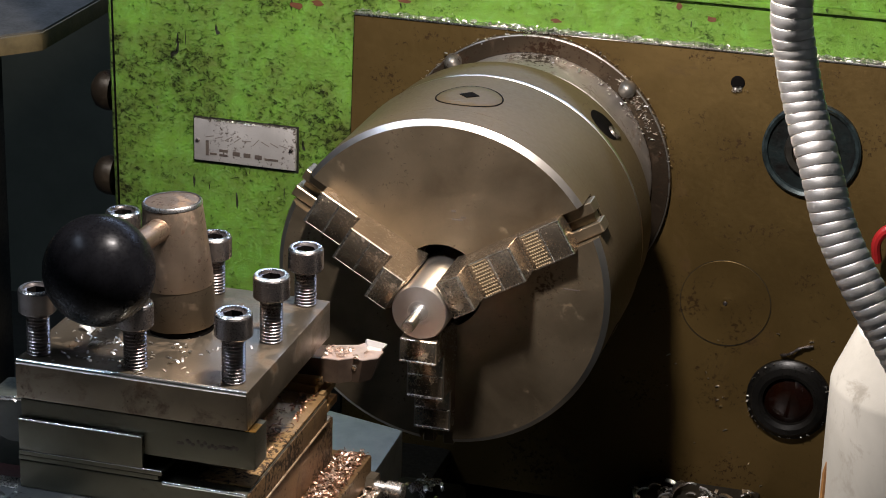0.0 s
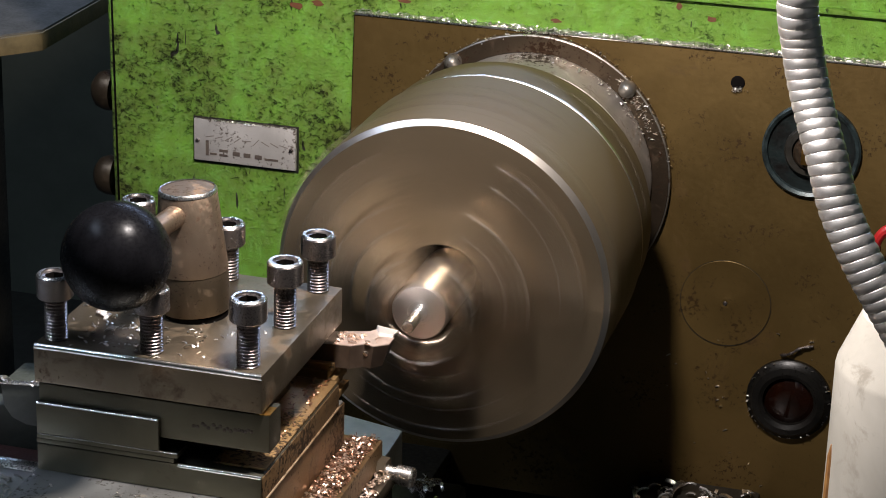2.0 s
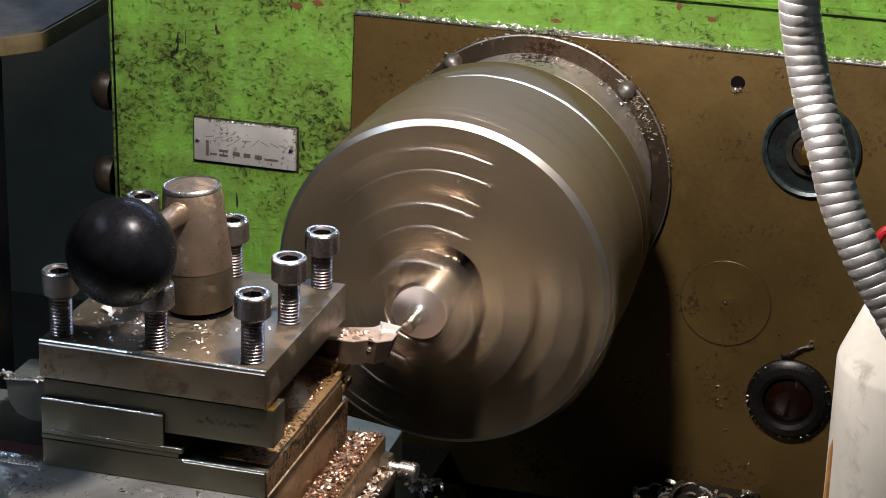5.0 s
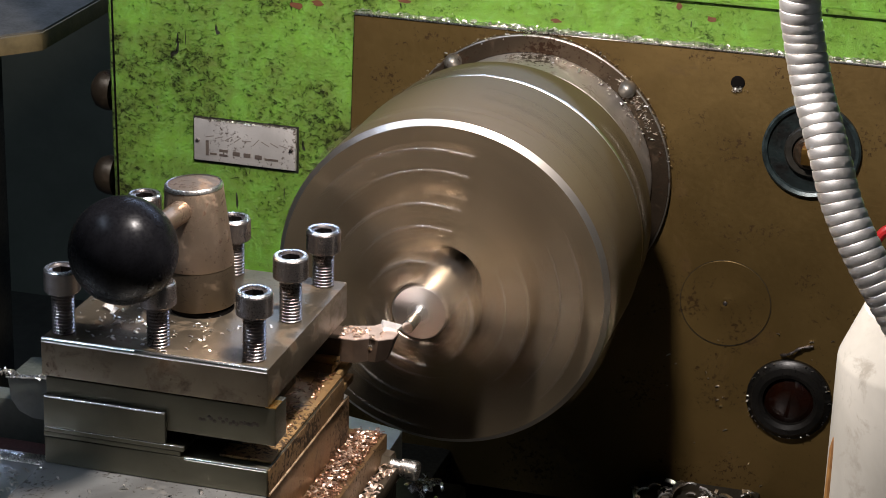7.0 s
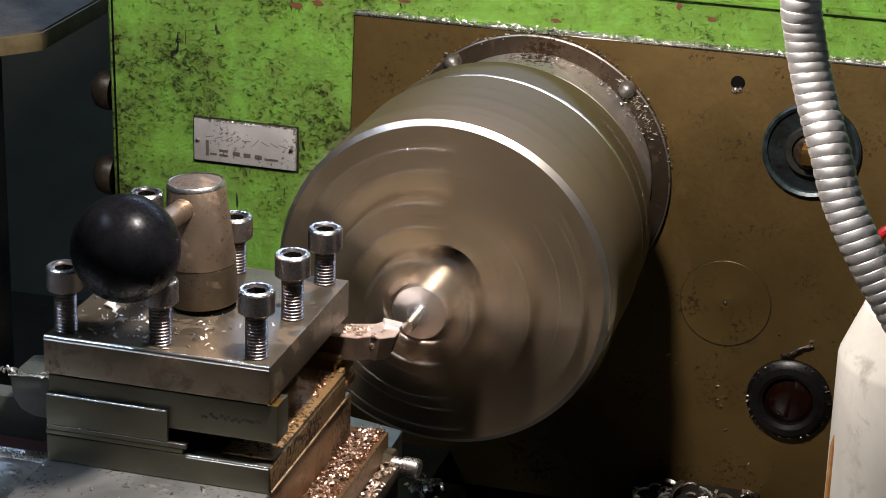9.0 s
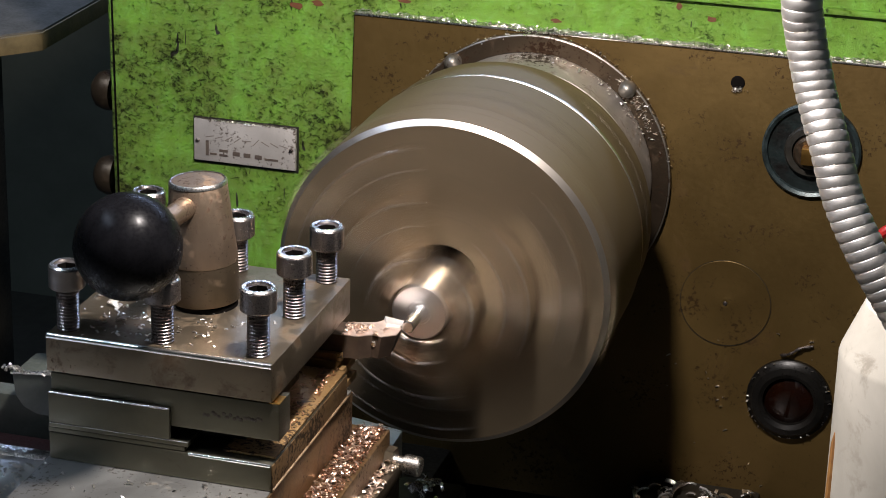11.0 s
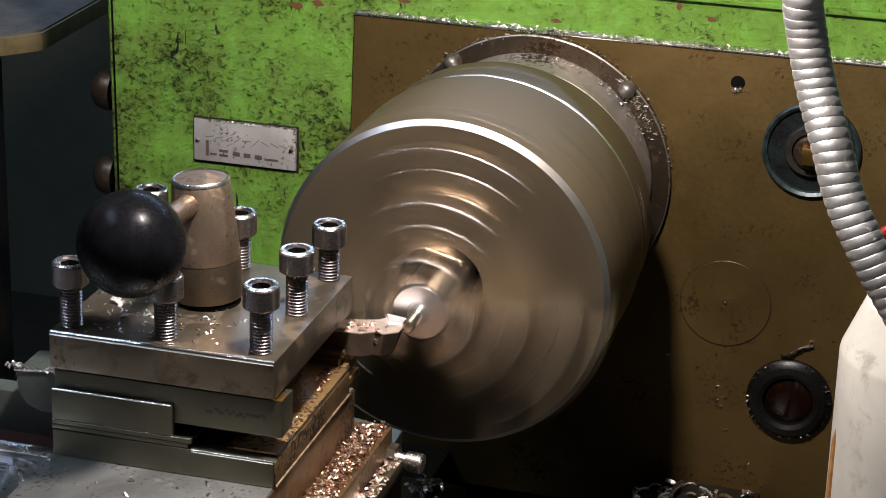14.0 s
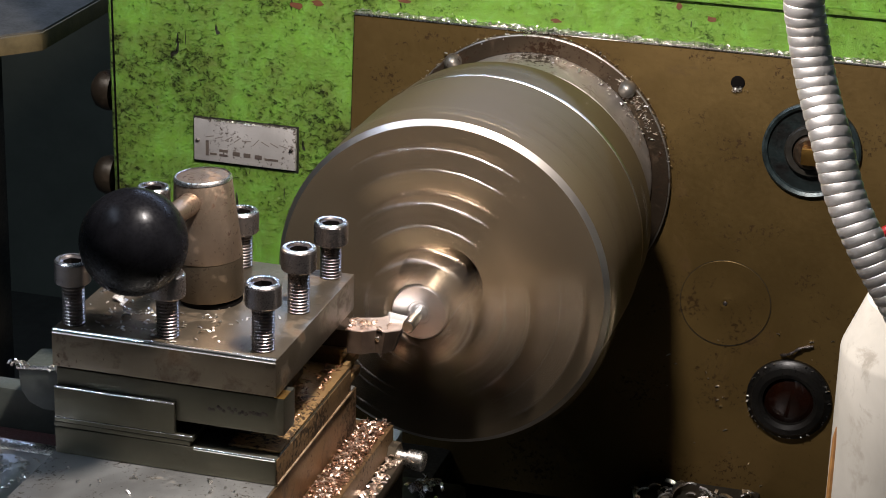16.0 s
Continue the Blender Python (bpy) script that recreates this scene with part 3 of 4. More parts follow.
def chuck():
    c = thing("three_jaw_chuck", (0.0, 0.0, 0.0), "large three-jaw lathe chuck of worn oily brownish steel", "lathe chuck")
    bm = bmesh.new()
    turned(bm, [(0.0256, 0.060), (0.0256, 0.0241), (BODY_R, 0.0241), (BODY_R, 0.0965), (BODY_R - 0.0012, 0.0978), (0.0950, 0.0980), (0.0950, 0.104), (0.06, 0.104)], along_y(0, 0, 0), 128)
    body = part("body", bm, CHUCK_SIDE, c, "oily brown chuck body, darkened for its shade", 28)
    for a in JAWS:
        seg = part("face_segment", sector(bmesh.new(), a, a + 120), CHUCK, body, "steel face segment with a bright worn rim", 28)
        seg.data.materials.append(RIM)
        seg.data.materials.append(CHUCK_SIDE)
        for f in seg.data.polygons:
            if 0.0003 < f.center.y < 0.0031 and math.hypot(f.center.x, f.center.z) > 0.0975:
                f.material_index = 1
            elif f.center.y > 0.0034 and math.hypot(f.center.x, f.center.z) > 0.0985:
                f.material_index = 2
    for a, r, w, h in ((78, 0.043, 0.0062, 0.0010), (74, 0.0455, 0.0030, 0.0011), (82, 0.0475, 0.0026, 0.0012), (6, 0.078, 0.0100, 0.0007)):
        q = Vector((r * math.cos(radians(a)), 0, r * math.sin(radians(a))))
        part("stamp", boxed(q.x - w / 2, q.x + w / 2, -0.00015, 0.0004, q.z - h / 2, q.z + h / 2), INK, body, "small stamped mark")
    part("bore", turned(bmesh.new(), [(0, 0.058), (0.0272, 0.058)], along_y(0, 0, 0), 40), SOCKET, body, "dark bore")
    # key sockets between the jaws, bent onto the cylinder
    def bent(bm, a0):
        for v in bm.verts:
            a, r, y = a0 - v.co.x / BODY_R, BODY_R + v.co.z, 0.0525 + v.co.y
            v.co = (r * math.cos(a), y, r * math.sin(a))
        return bm

    flat = Matrix.Identity(4)
    for k in range(3):
        a = radians(90 + 120 * k)
        part("key_socket", bent(turned(bmesh.new(), [(0, 0.0006), (0.006, 0.0006), (0.012, 0.0006), (0.0186, 0.0006), (0.0194, 0.0001)], flat, 48), a), CHUCK_SIDE, body, "round key socket plug with a square hole")
        part("plug_joint", bent(turned(bmesh.new(), [(0.0194, 0.0003), (0.0196, 0.0004), (0.0202, 0.0004), (0.0203, 0.0001)], flat, 48), a), SOCKET, body, "dark joint round the plug")
        d = 0.0060
        part("square_hole", bent(prism(bmesh.new(), [(-d, 0, 0.0007), (0, -d, 0.0007), (d, 0, 0.0007), (0, d, 0.0007)], (0, 0, 0.0003)), a), SOCKET, body, "square key hole")
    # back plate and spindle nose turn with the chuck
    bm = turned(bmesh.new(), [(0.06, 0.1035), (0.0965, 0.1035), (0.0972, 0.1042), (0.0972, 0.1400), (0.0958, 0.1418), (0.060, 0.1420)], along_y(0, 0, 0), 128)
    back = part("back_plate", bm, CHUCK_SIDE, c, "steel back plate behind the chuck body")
    part("worn_ring", turned(bmesh.new(), [(0.0940, 0.0998), (0.0978, 0.1000), (0.0990, 0.1008), (0.0993, 0.1024), (0.0986, 0.1034), (0.0968, 0.1036)], along_y(0, 0, 0), 128), RIM, back, "bright worn back rim")
    bm = turned(bmesh.new(), [(0.060, 0.1421), (0.0790, 0.1421), (0.0795, 0.1430), (0.0795, 0.1850), (0.060, 0.1855)], along_y(0, 0, 0), 96)
    part("spindle_nose", bm, SEAT, c, "bare steel spindle nose")
    for a in (46, 166, 286):
        a = radians(a)
        n = Vector((math.cos(a), 0, math.sin(a)))
        m = Matrix.Translation(n * (0.0972 - 0.0006) + Vector((0, 0.1215, 0))) @ n.to_track_quat("Z", "Y").to_matrix().to_4x4()
        part("cam_pocket", turned(bmesh.new(), [(0, 0.0009), (0.0105, 0.0009), (0.0115, 0.0003)], m, 32), SOCKET, back, "dark round pocket in the back plate")
        part("pocket_screw", turned(bmesh.new(), [(0, 0.0024), (0.004, 0.0022), (0.0048, 0.0010), (0.0048, 0.0)], Matrix.Translation(m @ Vector((0.003, -0.008, 0)) - m.translation) @ m, 20), SEAT, back)
    # jaws
    for a in JAWS:
        turn = Matrix.Rotation(radians(-a), 4, "Y")
        hw = 0.0110
        prof = [(0.0163, 0.004), (0.0163, -0.0420), (0.0175, -0.0440), (0.0305, -0.0440), (0.0310, -0.0435), (0.0310, -0.0262), (0.0322, -0.0262), (0.0326, -0.0272), (0.0590, -0.0272), (0.0595, -0.0267),
                (0.0595, -0.0095), (0.0607, -0.0095), (0.0611, -0.0105), (0.0860, -0.0105), (0.0865, -0.0100), (0.0865, 0.004)]
        bm = bmesh.new()
        prism(bm, [turn @ Vector((r, y, -hw)) for r, y in prof], turn @ Vector((0, 0, 2 * hw)), 0.0006, 1)
        j = part("jaw", bm, JAW, c, "stepped hardened steel jaw")
        bm = bmesh.new()
        for s in (-1, 1):
            x0, x1 = sorted((s * 0.0028, s * 0.0096))
            vs = [turn @ Vector(q) for q in ((0.020, 0.0060, x0), (0.1030, 0.0060, x0), (0.1030, 0.0060, x1), (0.020, 0.0060, x1))]
            prism(bm, vs, (0, 0.0135, 0), 0.0006, 1)
        prism(bm, [turn @ Vector(q) for q in ((0.020, 0.011, -0.0030), (0.100, 0.011, -0.0030), (0.100, 0.011, 0.0030), (0.020, 0.011, 0.0030))], (0, 0.0085, 0))
        part("master_jaw", bm, CHUCK, j, "grooved master jaw sliding in the slot")
        # beads brighter than the jaw, so worn corners and ridges show highlight streaks
        for r, y in ((0.0310, -0.0440), (0.0595, -0.0272), (0.0865, -0.0105)):
            bm = rod(turn @ Vector((r - 0.0006, y + 0.0006, -hw + 0.0003)), turn @ Vector((r - 0.0006, y + 0.0006, hw - 0.0003)), 0.0010)
            part("worn_corner", bm, BRIGHT, j, "worn step corner bead, bright for its highlight")
        for r, y in ((0.0455, -0.0272), (0.0735, -0.0105)):
            bm = rod(turn @ Vector((r, y + 0.0005, -hw + 0.0003)), turn @ Vector((r, y + 0.0005, hw - 0.0003)), 0.0008)
            part("worn_ridge", bm, BRIGHT, j, "worn ridge bead across the step, bright for its highlight")
        for r0, r1, y in ((0.0175, 0.0305, -0.0440), (0.0330, 0.0590, -0.0272), (0.0615, 0.0860, -0.0105)):
            for e in (-1, 1):
                z = e * hw
                bm = rod(turn @ Vector((r0, y + 0.0005, z - e * 0.0005)), turn @ Vector((r1, y + 0.0005, z - e * 0.0005)), 0.00062)
                part("worn_edge", bm, JAWEDGE, j, "worn edge")
        # serrated clamping face at the workpiece
        bm = bmesh.new()
        for i in range(9):
            z = -0.0098 + i * 0.00245
            prism(bm, [turn @ Vector(q) for q in ((0.0166, -0.040, z - 0.0010), (0.0154, -0.040, z), (0.0166, -0.040, z + 0.0010))], (0, 0.040, 0))
        part("serration", bm, JAW, j)
        # knurled patches on the inner half of two step fronts
        for r0, r1, y in () if a != 30.0 else ((0.0335, 0.0450, -0.0272), (0.0620, 0.0730, -0.0105)):
            bm = bmesh.new()
            for i in range(7):
                for k in range(11):
                    q = 0.00115
                    r, z = r0 + 0.0008 + (r1 - r0 - 0.002) * (i + 0.5 * (k % 2)) / 6.5, -0.0098 + 0.0196 * k / 10
                    vs = [bm.verts.new(turn @ Vector(v)) for v in ((r - q, y + 0.0001, z), (r, y + 0.0001, z - q), (r + q, y + 0.0001, z), (r, y + 0.0001, z + q), (r, y - 0.0004, z))]
                    for u in range(4):
                        bm.faces.new((vs[u], vs[(u + 1) % 4], vs[4]))
            part("knurl", bm, KNURL, j, "knurled gripping patch", 10)
    return c


CHUCK_OB = chuck()


def workpiece():
    w = thing("workpiece", (0.0, 0.0, 0.0), "short turned bright steel bar with a thin stepped pin", "workpiece")
    part("bar", turned(bmesh.new(), [(0, 0.02), (0.0163, 0.02), (0.0163, -0.0425), (0.0155, -0.0438), (0.0070, -0.0438), (0.0066, -0.0433), (0.0034, -0.0433)], along_y(0, 0, 0), 64), WORK, w, "faced steel bar")
    part("pin", turned(bmesh.new(), [(0.0054, -0.0430), (0.0044, -0.0450), (0.0040, -0.0465), (0.0040, -0.0490), (0.0036, -0.0496), (0.0036, -0.0655), (0.0031, -0.0664), (0, -0.0664)], along_y(0, 0, 0), 32), PIN, w, "thin turned pin")
    return w


WORK_OB = workpiece()

# ---- what rides on the carriage ----
SX, SY = (-0.1390, -0.0875, -0.0365), (-0.2400, -0.1865, -0.1340)


def thread(bm, m, r, h, pitch=0.00175, seg=20):
    """A screw thread as a turned stack of ridges."""
    prof, z = [(r * 0.84, 0.0)], 0.0
    while z < h:
        prof += [(r, z + pitch * 0.35), (r, z + pitch * 0.5), (r * 0.84, z + pitch * 0.9)]
        z += pitch
    return turned(bm, prof, m, seg)


def cap_screw(parent, x, y, z, top):
    """A socket cap screw standing out of the plate at z, with its head's top at the given height."""
    head = top - 0.0125
    R, hx = 0.0093, 0.0052
    m = upright(x, y, head)
    seg = 36
    bm = bmesh.new()
    turned(bm, [(0.0, 0.0), (R - 0.0008, 0.0), (R, 0.0008), (R, 0.0110), (R - 0.0010, 0.0124), (0.0068, 0.0125), (0.0062, 0.0115)], m, seg)
    # socket rim narrows into a hexagon
    hexa = []
    for i in range(seg):
        a = 2 * math.pi * i / seg
        w = (a % (math.pi / 3)) - math.pi / 6
        hexa.append((hx * math.cos(math.pi / 6) / math.cos(w) * math.cos(a), hx * math.cos(math.pi / 6) / math.cos(w) * math.sin(a)))
    up = [bm.verts.new(m @ Vector((0.0062 * math.cos(2 * math.pi * i / seg), 0.0062 * math.sin(2 * math.pi * i / seg), 0.0115))) for i in range(seg)]
    mid = [bm.verts.new(m @ Vector((p, q, 0.0112))) for p, q in hexa]
    low = [bm.verts.new(m @ Vector((p, q, 0.0052))) for p, q in hexa]
    for a, b in ((up, mid), (mid, low)):
        for i in range(seg):
            bm.faces.new((a[i], a[(i + 1) % seg], b[(i + 1) % seg], b[i]))
    bm.faces.new(low)
    s = part("clamp_screw", thread(bmesh.new(), upright(x, y, z), 0.0059, head - z + 0.0005), SCREW, parent, "black cap screw with a hexagon socket")
    head_ob = part("screw_head", bm, SCREW, s, "knurled black head with bright worn edges", 30)
    head_ob.data.materials.append(SOCKET)
    o = root_origin(parent)
    for f in head_ob.data.polygons:
        c = f.center + o
        if math.hypot(c.x - x, c.y - y) < 0.0061 and head + 0.003 < c.z < head + 0.0113:
            f.material_index = 1
    part("socket_floor", turned(bmesh.new(), [(0, 0.0056), (0.0050, 0.0056)], m, 24), SOCKET, s)
    part("worn_edge", turned(bmesh.new(), [(0.0066, 0.01255), (0.0082, 0.01262), (0.0090, 0.0118), (0.0086, 0.0112)], m, seg), BRIGHT, s, "bright rubbed rim")


def tool_post():
    t = thing("tool_post", (-0.089, -0.19, -0.0375), "square four-way steel tool post clamped with cap screws", "tool post")
    part("top_plate", boxed(-0.1466, -0.0254, -0.2513, -0.1259, 0.0147, 0.0350, 0.0008), POST, t, "worn ground steel top plate")
    # beads added along the rubbed edges to draw their highlight lines
    for name, a, b, r in (("worn_front_edge", (-0.1461, -0.2502, 0.0339), (-0.0259, -0.2502, 0.0339), 0.0016), ("worn_side_edge", (-0.0261, -0.2508, 0.0343), (-0.0261, -0.1264, 0.0343), 0.0006),
                          ("worn_corner", (-0.0263, -0.2504, 0.0154), (-0.0263, -0.2504, 0.0340), 0.0008),
                          ("worn_base_edge", (-0.0700, -0.2506, -0.0202), (-0.0262, -0.2506, -0.0202), 0.0010), ("worn_plate_edge", (-0.1460, -0.2508, 0.0030), (-0.0806, -0.2508, 0.0030), 0.0005),
                          ("worn_shim_edge", (-0.1462, -0.2506, -0.0142), (-0.0706, -0.2506, -0.0142), 0.0004)):
        part(name, rod(a, b, r, seg=18), EDGE_GLINT, t, "rubbed edge bead, bright for its highlight")
    # the core's near-black colour holds the shade between the slots
    part("core", boxed(-0.123, -0.047, -0.230, -0.147, -0.0190, 0.0147, 0.001), OILY_SHADED, t, "dark core between the tool slots")
    part("base_plate", boxed(-0.1466, -0.0256, -0.2513, -0.1300, -0.0342, -0.0195, 0.0010), GROUND, t, "ground steel lower plate")
    part("base_ledge", boxed(-0.0540, -0.0261, -0.2440, -0.1305, -0.0194, -0.0180, 0.0006), LEDGE, t, "orange oily ledge with chips, lightened as lit")
    part("base_flank", boxed(-0.0257, -0.0251, -0.2508, -0.1305, -0.0338, -0.0200, 0.0002), RUST, t, "oil-browned flank")
    part("worn_line", rod((-0.0252, -0.2505, -0.0335), (-0.0252, -0.1305, -0.0335), 0.0008), EDGE, t, "lower edge littered with chips")
    part("tool_bar", boxed(-0.1460, -0.0226, -0.2480, -0.2315, -0.0075, 0.0127, 0.0007), GROUND, t, "clean ground steel bar in the front slot")
    part("bar_end", boxed(-0.0280, -0.0225, -0.2478, -0.2380, 0.0128, 0.0134, 0.0002), BRASS, t)
    part("packing_plate", boxed(-0.1464, -0.0802, -0.2512, -0.2482, -0.0136, 0.0034, 0.0006), GROUND, t, "flat packing plate in front of the bar")
    part("shim", boxed(-0.1466, -0.0702, -0.2510, -0.2310, -0.0165, -0.0139, 0.0004), GROUND, t)
    part("shim", boxed(-0.1470, -0.0722, -0.2508, -0.2310, -0.0192, -0.0167, 0.0004), GROUND, t)
    r = random.Random(4)
    for n in range(17):
        x, z = -0.062 + 0.0019 * n + r.uniform(-0.0006, 0.0006), 0.0028 + r.uniform(-0.0014, 0.0012)
        part("stamped_mark", turned(bmesh.new(), [(0.0, 0.0002), (r.uniform(0.0005, 0.0011), 0.0001), (0.0011, 0.0)], Matrix.Translation((x, -0.2480, z)) @ Matrix.Rotation(radians(90), 4, "X"), 7), INK, t)
    tops = {(2, 0): 0.0712, (2, 1): 0.0708, (2, 2): 0.0669, (1, 2): 0.0672, (0, 2): 0.0745, (0, 0): 0.0699, (1, 0): 0.0695, (0, 1): 0.0690}
    for (i, j), z in tops.items():
        cap_screw(t, SX[i], SY[j], 0.0350, z)
    # clamping lever
    cx, cy = -0.0860, -0.1850
    lean = upright(cx, cy, 0.035) @ Matrix.Rotation(radians(-3.2), 4, "Y") @ upright(0, 0, -0.035)
    hub = part("lever_hub", turned(bmesh.new(), [(0.0100, 0.0592), (0.0182, 0.0592), (0.0184, 0.0600), (0.0151, 0.1010), (0.0141, 0.1027), (0, 0.1031)], lean, 64), CONE, t, "tapered steel lever hub")
    part("hub_collar", turned(bmesh.new(), [(0, 0.0372), (0.0150, 0.0372), (0.0180, 0.0380), (0.0183, 0.0395), (0.0182, 0.0580), (0.0178, 0.0592), (0, 0.0592)], lean, 64), COLLAR, hub, "darker oily collar of the hub")
    part("hub_rim", turned(bmesh.new(), [(0.0136, 0.1030), (0.0144, 0.1031), (0.0151, 0.1023), (0.0153, 0.1011)], lean, 64), BRIGHT, hub, "bright rubbed rim")
    part("hub_washer", turned(bmesh.new(), [(0, 0.0350), (0.0170, 0.0350), (0.0170, 0.0374), (0, 0.0374)], upright(cx, cy, 0), 40), SOCKET, hub)
    ball = Vector((-0.0983, -0.2560, 0.0899))
    m, L = along((cx - 0.0030, cy, 0.0925), ball)
    part("lever_arm", turned(bmesh.new(), [(0.0062, 0.005), (0.0058, 0.022), (0.0052, 0.05), (0.0050, L)], m, 28), CONE, t, "round steel lever arm")
    R = 0.0269
    prof = [(R * math.sin(math.pi * i / 32), -R * math.cos(math.pi * i / 32)) for i in range(33)]
    prof[0], prof[-1] = (0, -R), (0, R)
    part("ball_knob", turned(bmesh.new(), prof, upright(*ball), 64), KNOB, t, "glossy black ball knob")
    return t


def cutting_tool():
    c = thing("cutting_tool", (-0.02, -0.112, -0.017), "lathe cutting tool with a bright brazed carbide tip", "cutting tool")
    def tapered(top, low):
        bm = bmesh.new()
        a, b = [bm.verts.new(q) for q in top], [bm.verts.new(q) for q in low]
        bm.faces.new(a), bm.faces.new(b[::-1])
        for k in range(len(a)):
            n = (k + 1) % len(a)
            bm.faces.new((a[k], b[k], b[n], a[n]))
        bmesh.ops.recalc_face_normals(bm, faces=bm.faces)
        return bm

    # shank outline seen from above; its nose is ground back towards the bottom
    top = [(-0.110, -0.1245), (-0.0330, -0.1190), (-0.0232, -0.1186), (-0.0165, -0.1138), (-0.0108, -0.1150), (-0.0036, -0.1095), (-0.0034, -0.0996), (-0.0160, -0.0905), (-0.0190, -0.0955), (-0.0311, -0.1000), (-0.110, -0.1080)]
    back = (0, 0, 0, 0.0005, 0.002, 0.0042, 0.0050, 0.003, 0.001, 0, 0)
    z0 = -0.0020
    s = part("shank", tapered([(x, y, z0) for x, y in top], [(x - d, y + 0.4 * d, -0.0152) for (x, y), d in zip(top, back)]), SHANK, c, "square steel shank, oily and stained", 20)
    part("ground_top", tapered([(x * 0.985 - 0.0003, y, z0 + 0.0005) for x, y in top[1:10]], [(x * 0.985 - 0.0003, y, z0) for x, y in top[1:10]]), GROUNDTOP, s, "bright ground top of the shank", 20)
    tip = [(-0.0164, -0.0898), (-0.0033, -0.0932), (-0.0040, -0.1004), (-0.0125, -0.0992)]
    part("carbide_tip", tapered([(x, y, 0.0003) for x, y in tip], [(x - 0.0008, y + 0.0005, z0 + 0.0002) for x, y in tip]), TIP, c, "bright carbide tip", 20)
    part("clamp_mark", turned(bmesh.new(), [(0, 0.0012), (0.0014, 0.0008), (0.0018, 0.0)], Matrix.Translation((-0.0155, -0.1136, -0.0070)) @ Matrix.Rotation(radians(90), 4, "X"), 14), BRIGHT, s, "bright clamp mark")
    r = random.Random(11)
    part("stuck_chips", slivers(bmesh.new(), 60, r, lambda q: (q.triangular(-0.036, -0.007, -0.030), q.uniform(-0.116, -0.103), z0 + 0.0008 + q.uniform(0, 0.0016)), 0.0024), CHIP, s, "small chips stuck on the tool")
    return c


def shim_stack():
    s = thing("shim_stack", (-0.04, -0.118, -0.0370), "stack of thin brass-brown packing shims under the tool", "packing shims")
    for i, end in enumerate((-0.0290, -0.0325, -0.0300, -0.0340, -0.0315)):
        z = -0.0340 + i * 0.0044
        part("shim", boxed(-0.075, end, -0.1225 - 0.001 * (i % 2), -0.1010, z, z + 0.0042, 0.0005), LEDGE, s)
    return s


def compound_slide():
    c = thing("compound_slide", (-0.08, -0.25, -0.12), "oily steel compound slide carrying the tool post", "lathe slide")
    part("slide_top", boxed(-0.1480, -0.0262, -0.42, -0.1190, -0.0600, -0.0343, 0.0010), TABLE, c, "worn grey steel slide top")
    part("slide_side", boxed(-0.0262, -0.0255, -0.4195, -0.1195, -0.0598, -0.0350, 0.0002), RUST, c, "oil-browned slide flank")
    part("side_ledge", boxed(-0.1500, -0.0066, -0.42, -0.1075, -0.0760, -0.0602, 0.0012), RUST, c, "ledge covered in chips")
    part("lower_body", boxed(-0.1500, -0.0015, -0.42, -0.1020, -0.1500, -0.0762, 0.003), OILY_SHADED, c)
    part("gib_strip", boxed(-0.0100, 0.0020, -0.42, -0.1080, -0.0850, -0.0762, 0.0015), POST, c)
    # adjusting screw that stands out of the side
    m, L = along((-0.007, -0.1135, -0.0762), (0.0137, -0.1143, -0.0775))
    a = part("adjusting_screw", turned(bmesh.new(), [(0.0, -0.004), (0.0050, -0.004), (0.0040, 0.0105), (0.0056, 0.0110), (0.0058, L - 0.001), (0.0050, L), (0, L)], m, 28), BRIGHT, c, "bright round adjusting screw end")
    part("lock_nut", turned(bmesh.new(), [(0.0040, 0.0), (0.0082, 0.0), (0.0082, 0.0050), (0.0040, 0.0050)], m, 6), POST, a, "hexagon lock nut", 20)
    return c


def saddle():
    s = thing("cross_slide", (-0.20, -0.30, -0.15), "wide grey steel cross slide with scattered chips", "lathe slide")
    part("table", boxed(-0.60, -0.1482, -0.60, -0.2050, -0.0900, -0.0560, 0.002), CROSS, s, "worn flat steel table")
    part("table_front", boxed(-0.1480, -0.0260, -0.60, -0.4210, -0.0900, -0.0400, 0.002), POST, s)
    part("edge_strip", boxed(-0.60, -0.1482, -0.2160, -0.2080, -0.0559, -0.0530, 0.001), BRIGHT, s, "bright edge strip")
    part("body", boxed(-0.60, -0.0100, -0.60, -0.1400, -0.20, -0.1505, 0.004), OILY_SHADED, s)
    part("bracket_edge", rod((-0.1925, -0.1995, -0.0140), (-0.1485, -0.1995, -0.0098), 0.0012), BRIGHT, s, "bright worn bracket edge caked with chips")
    part("edge_clump", slivers(bmesh.new(), 40, random.Random(8), lambda q: (q.choice((-0.1910, -0.1910, -0.1700)) + q.gauss(0, 0.0022), -0.1995 + q.gauss(0, 0.0012), -0.0122 + q.uniform(0, 0.0016)), 0.0030), DUST, s, "silver chips caked on the bracket")
    part("clamp_bracket", prism(bmesh.new(), [(-0.1920, -0.200, -0.0147), (-0.1905, -0.200, -0.0270), (-0.1860, -0.200, -0.0335), (-0.1780, -0.200, -0.0368), (-0.1484, -0.200, -0.0372), (-0.1484, -0.200, -0.0104)], (0, 0.03, 0), 0.001), PANEL, s, "small grey bracket with a rounded foot")
    part("rear_panel", boxed(-0.60, -0.1502, -0.1795, -0.1650, -0.1500, -0.0374, 0.002), PANEL, s, "oily grey panel behind the table")
    part("red_pad", boxed(-0.26, -0.160, -0.2000, -0.1800, -0.0700, -0.0610, 0.001), DULLRED, s, "dull red pad")
    return s


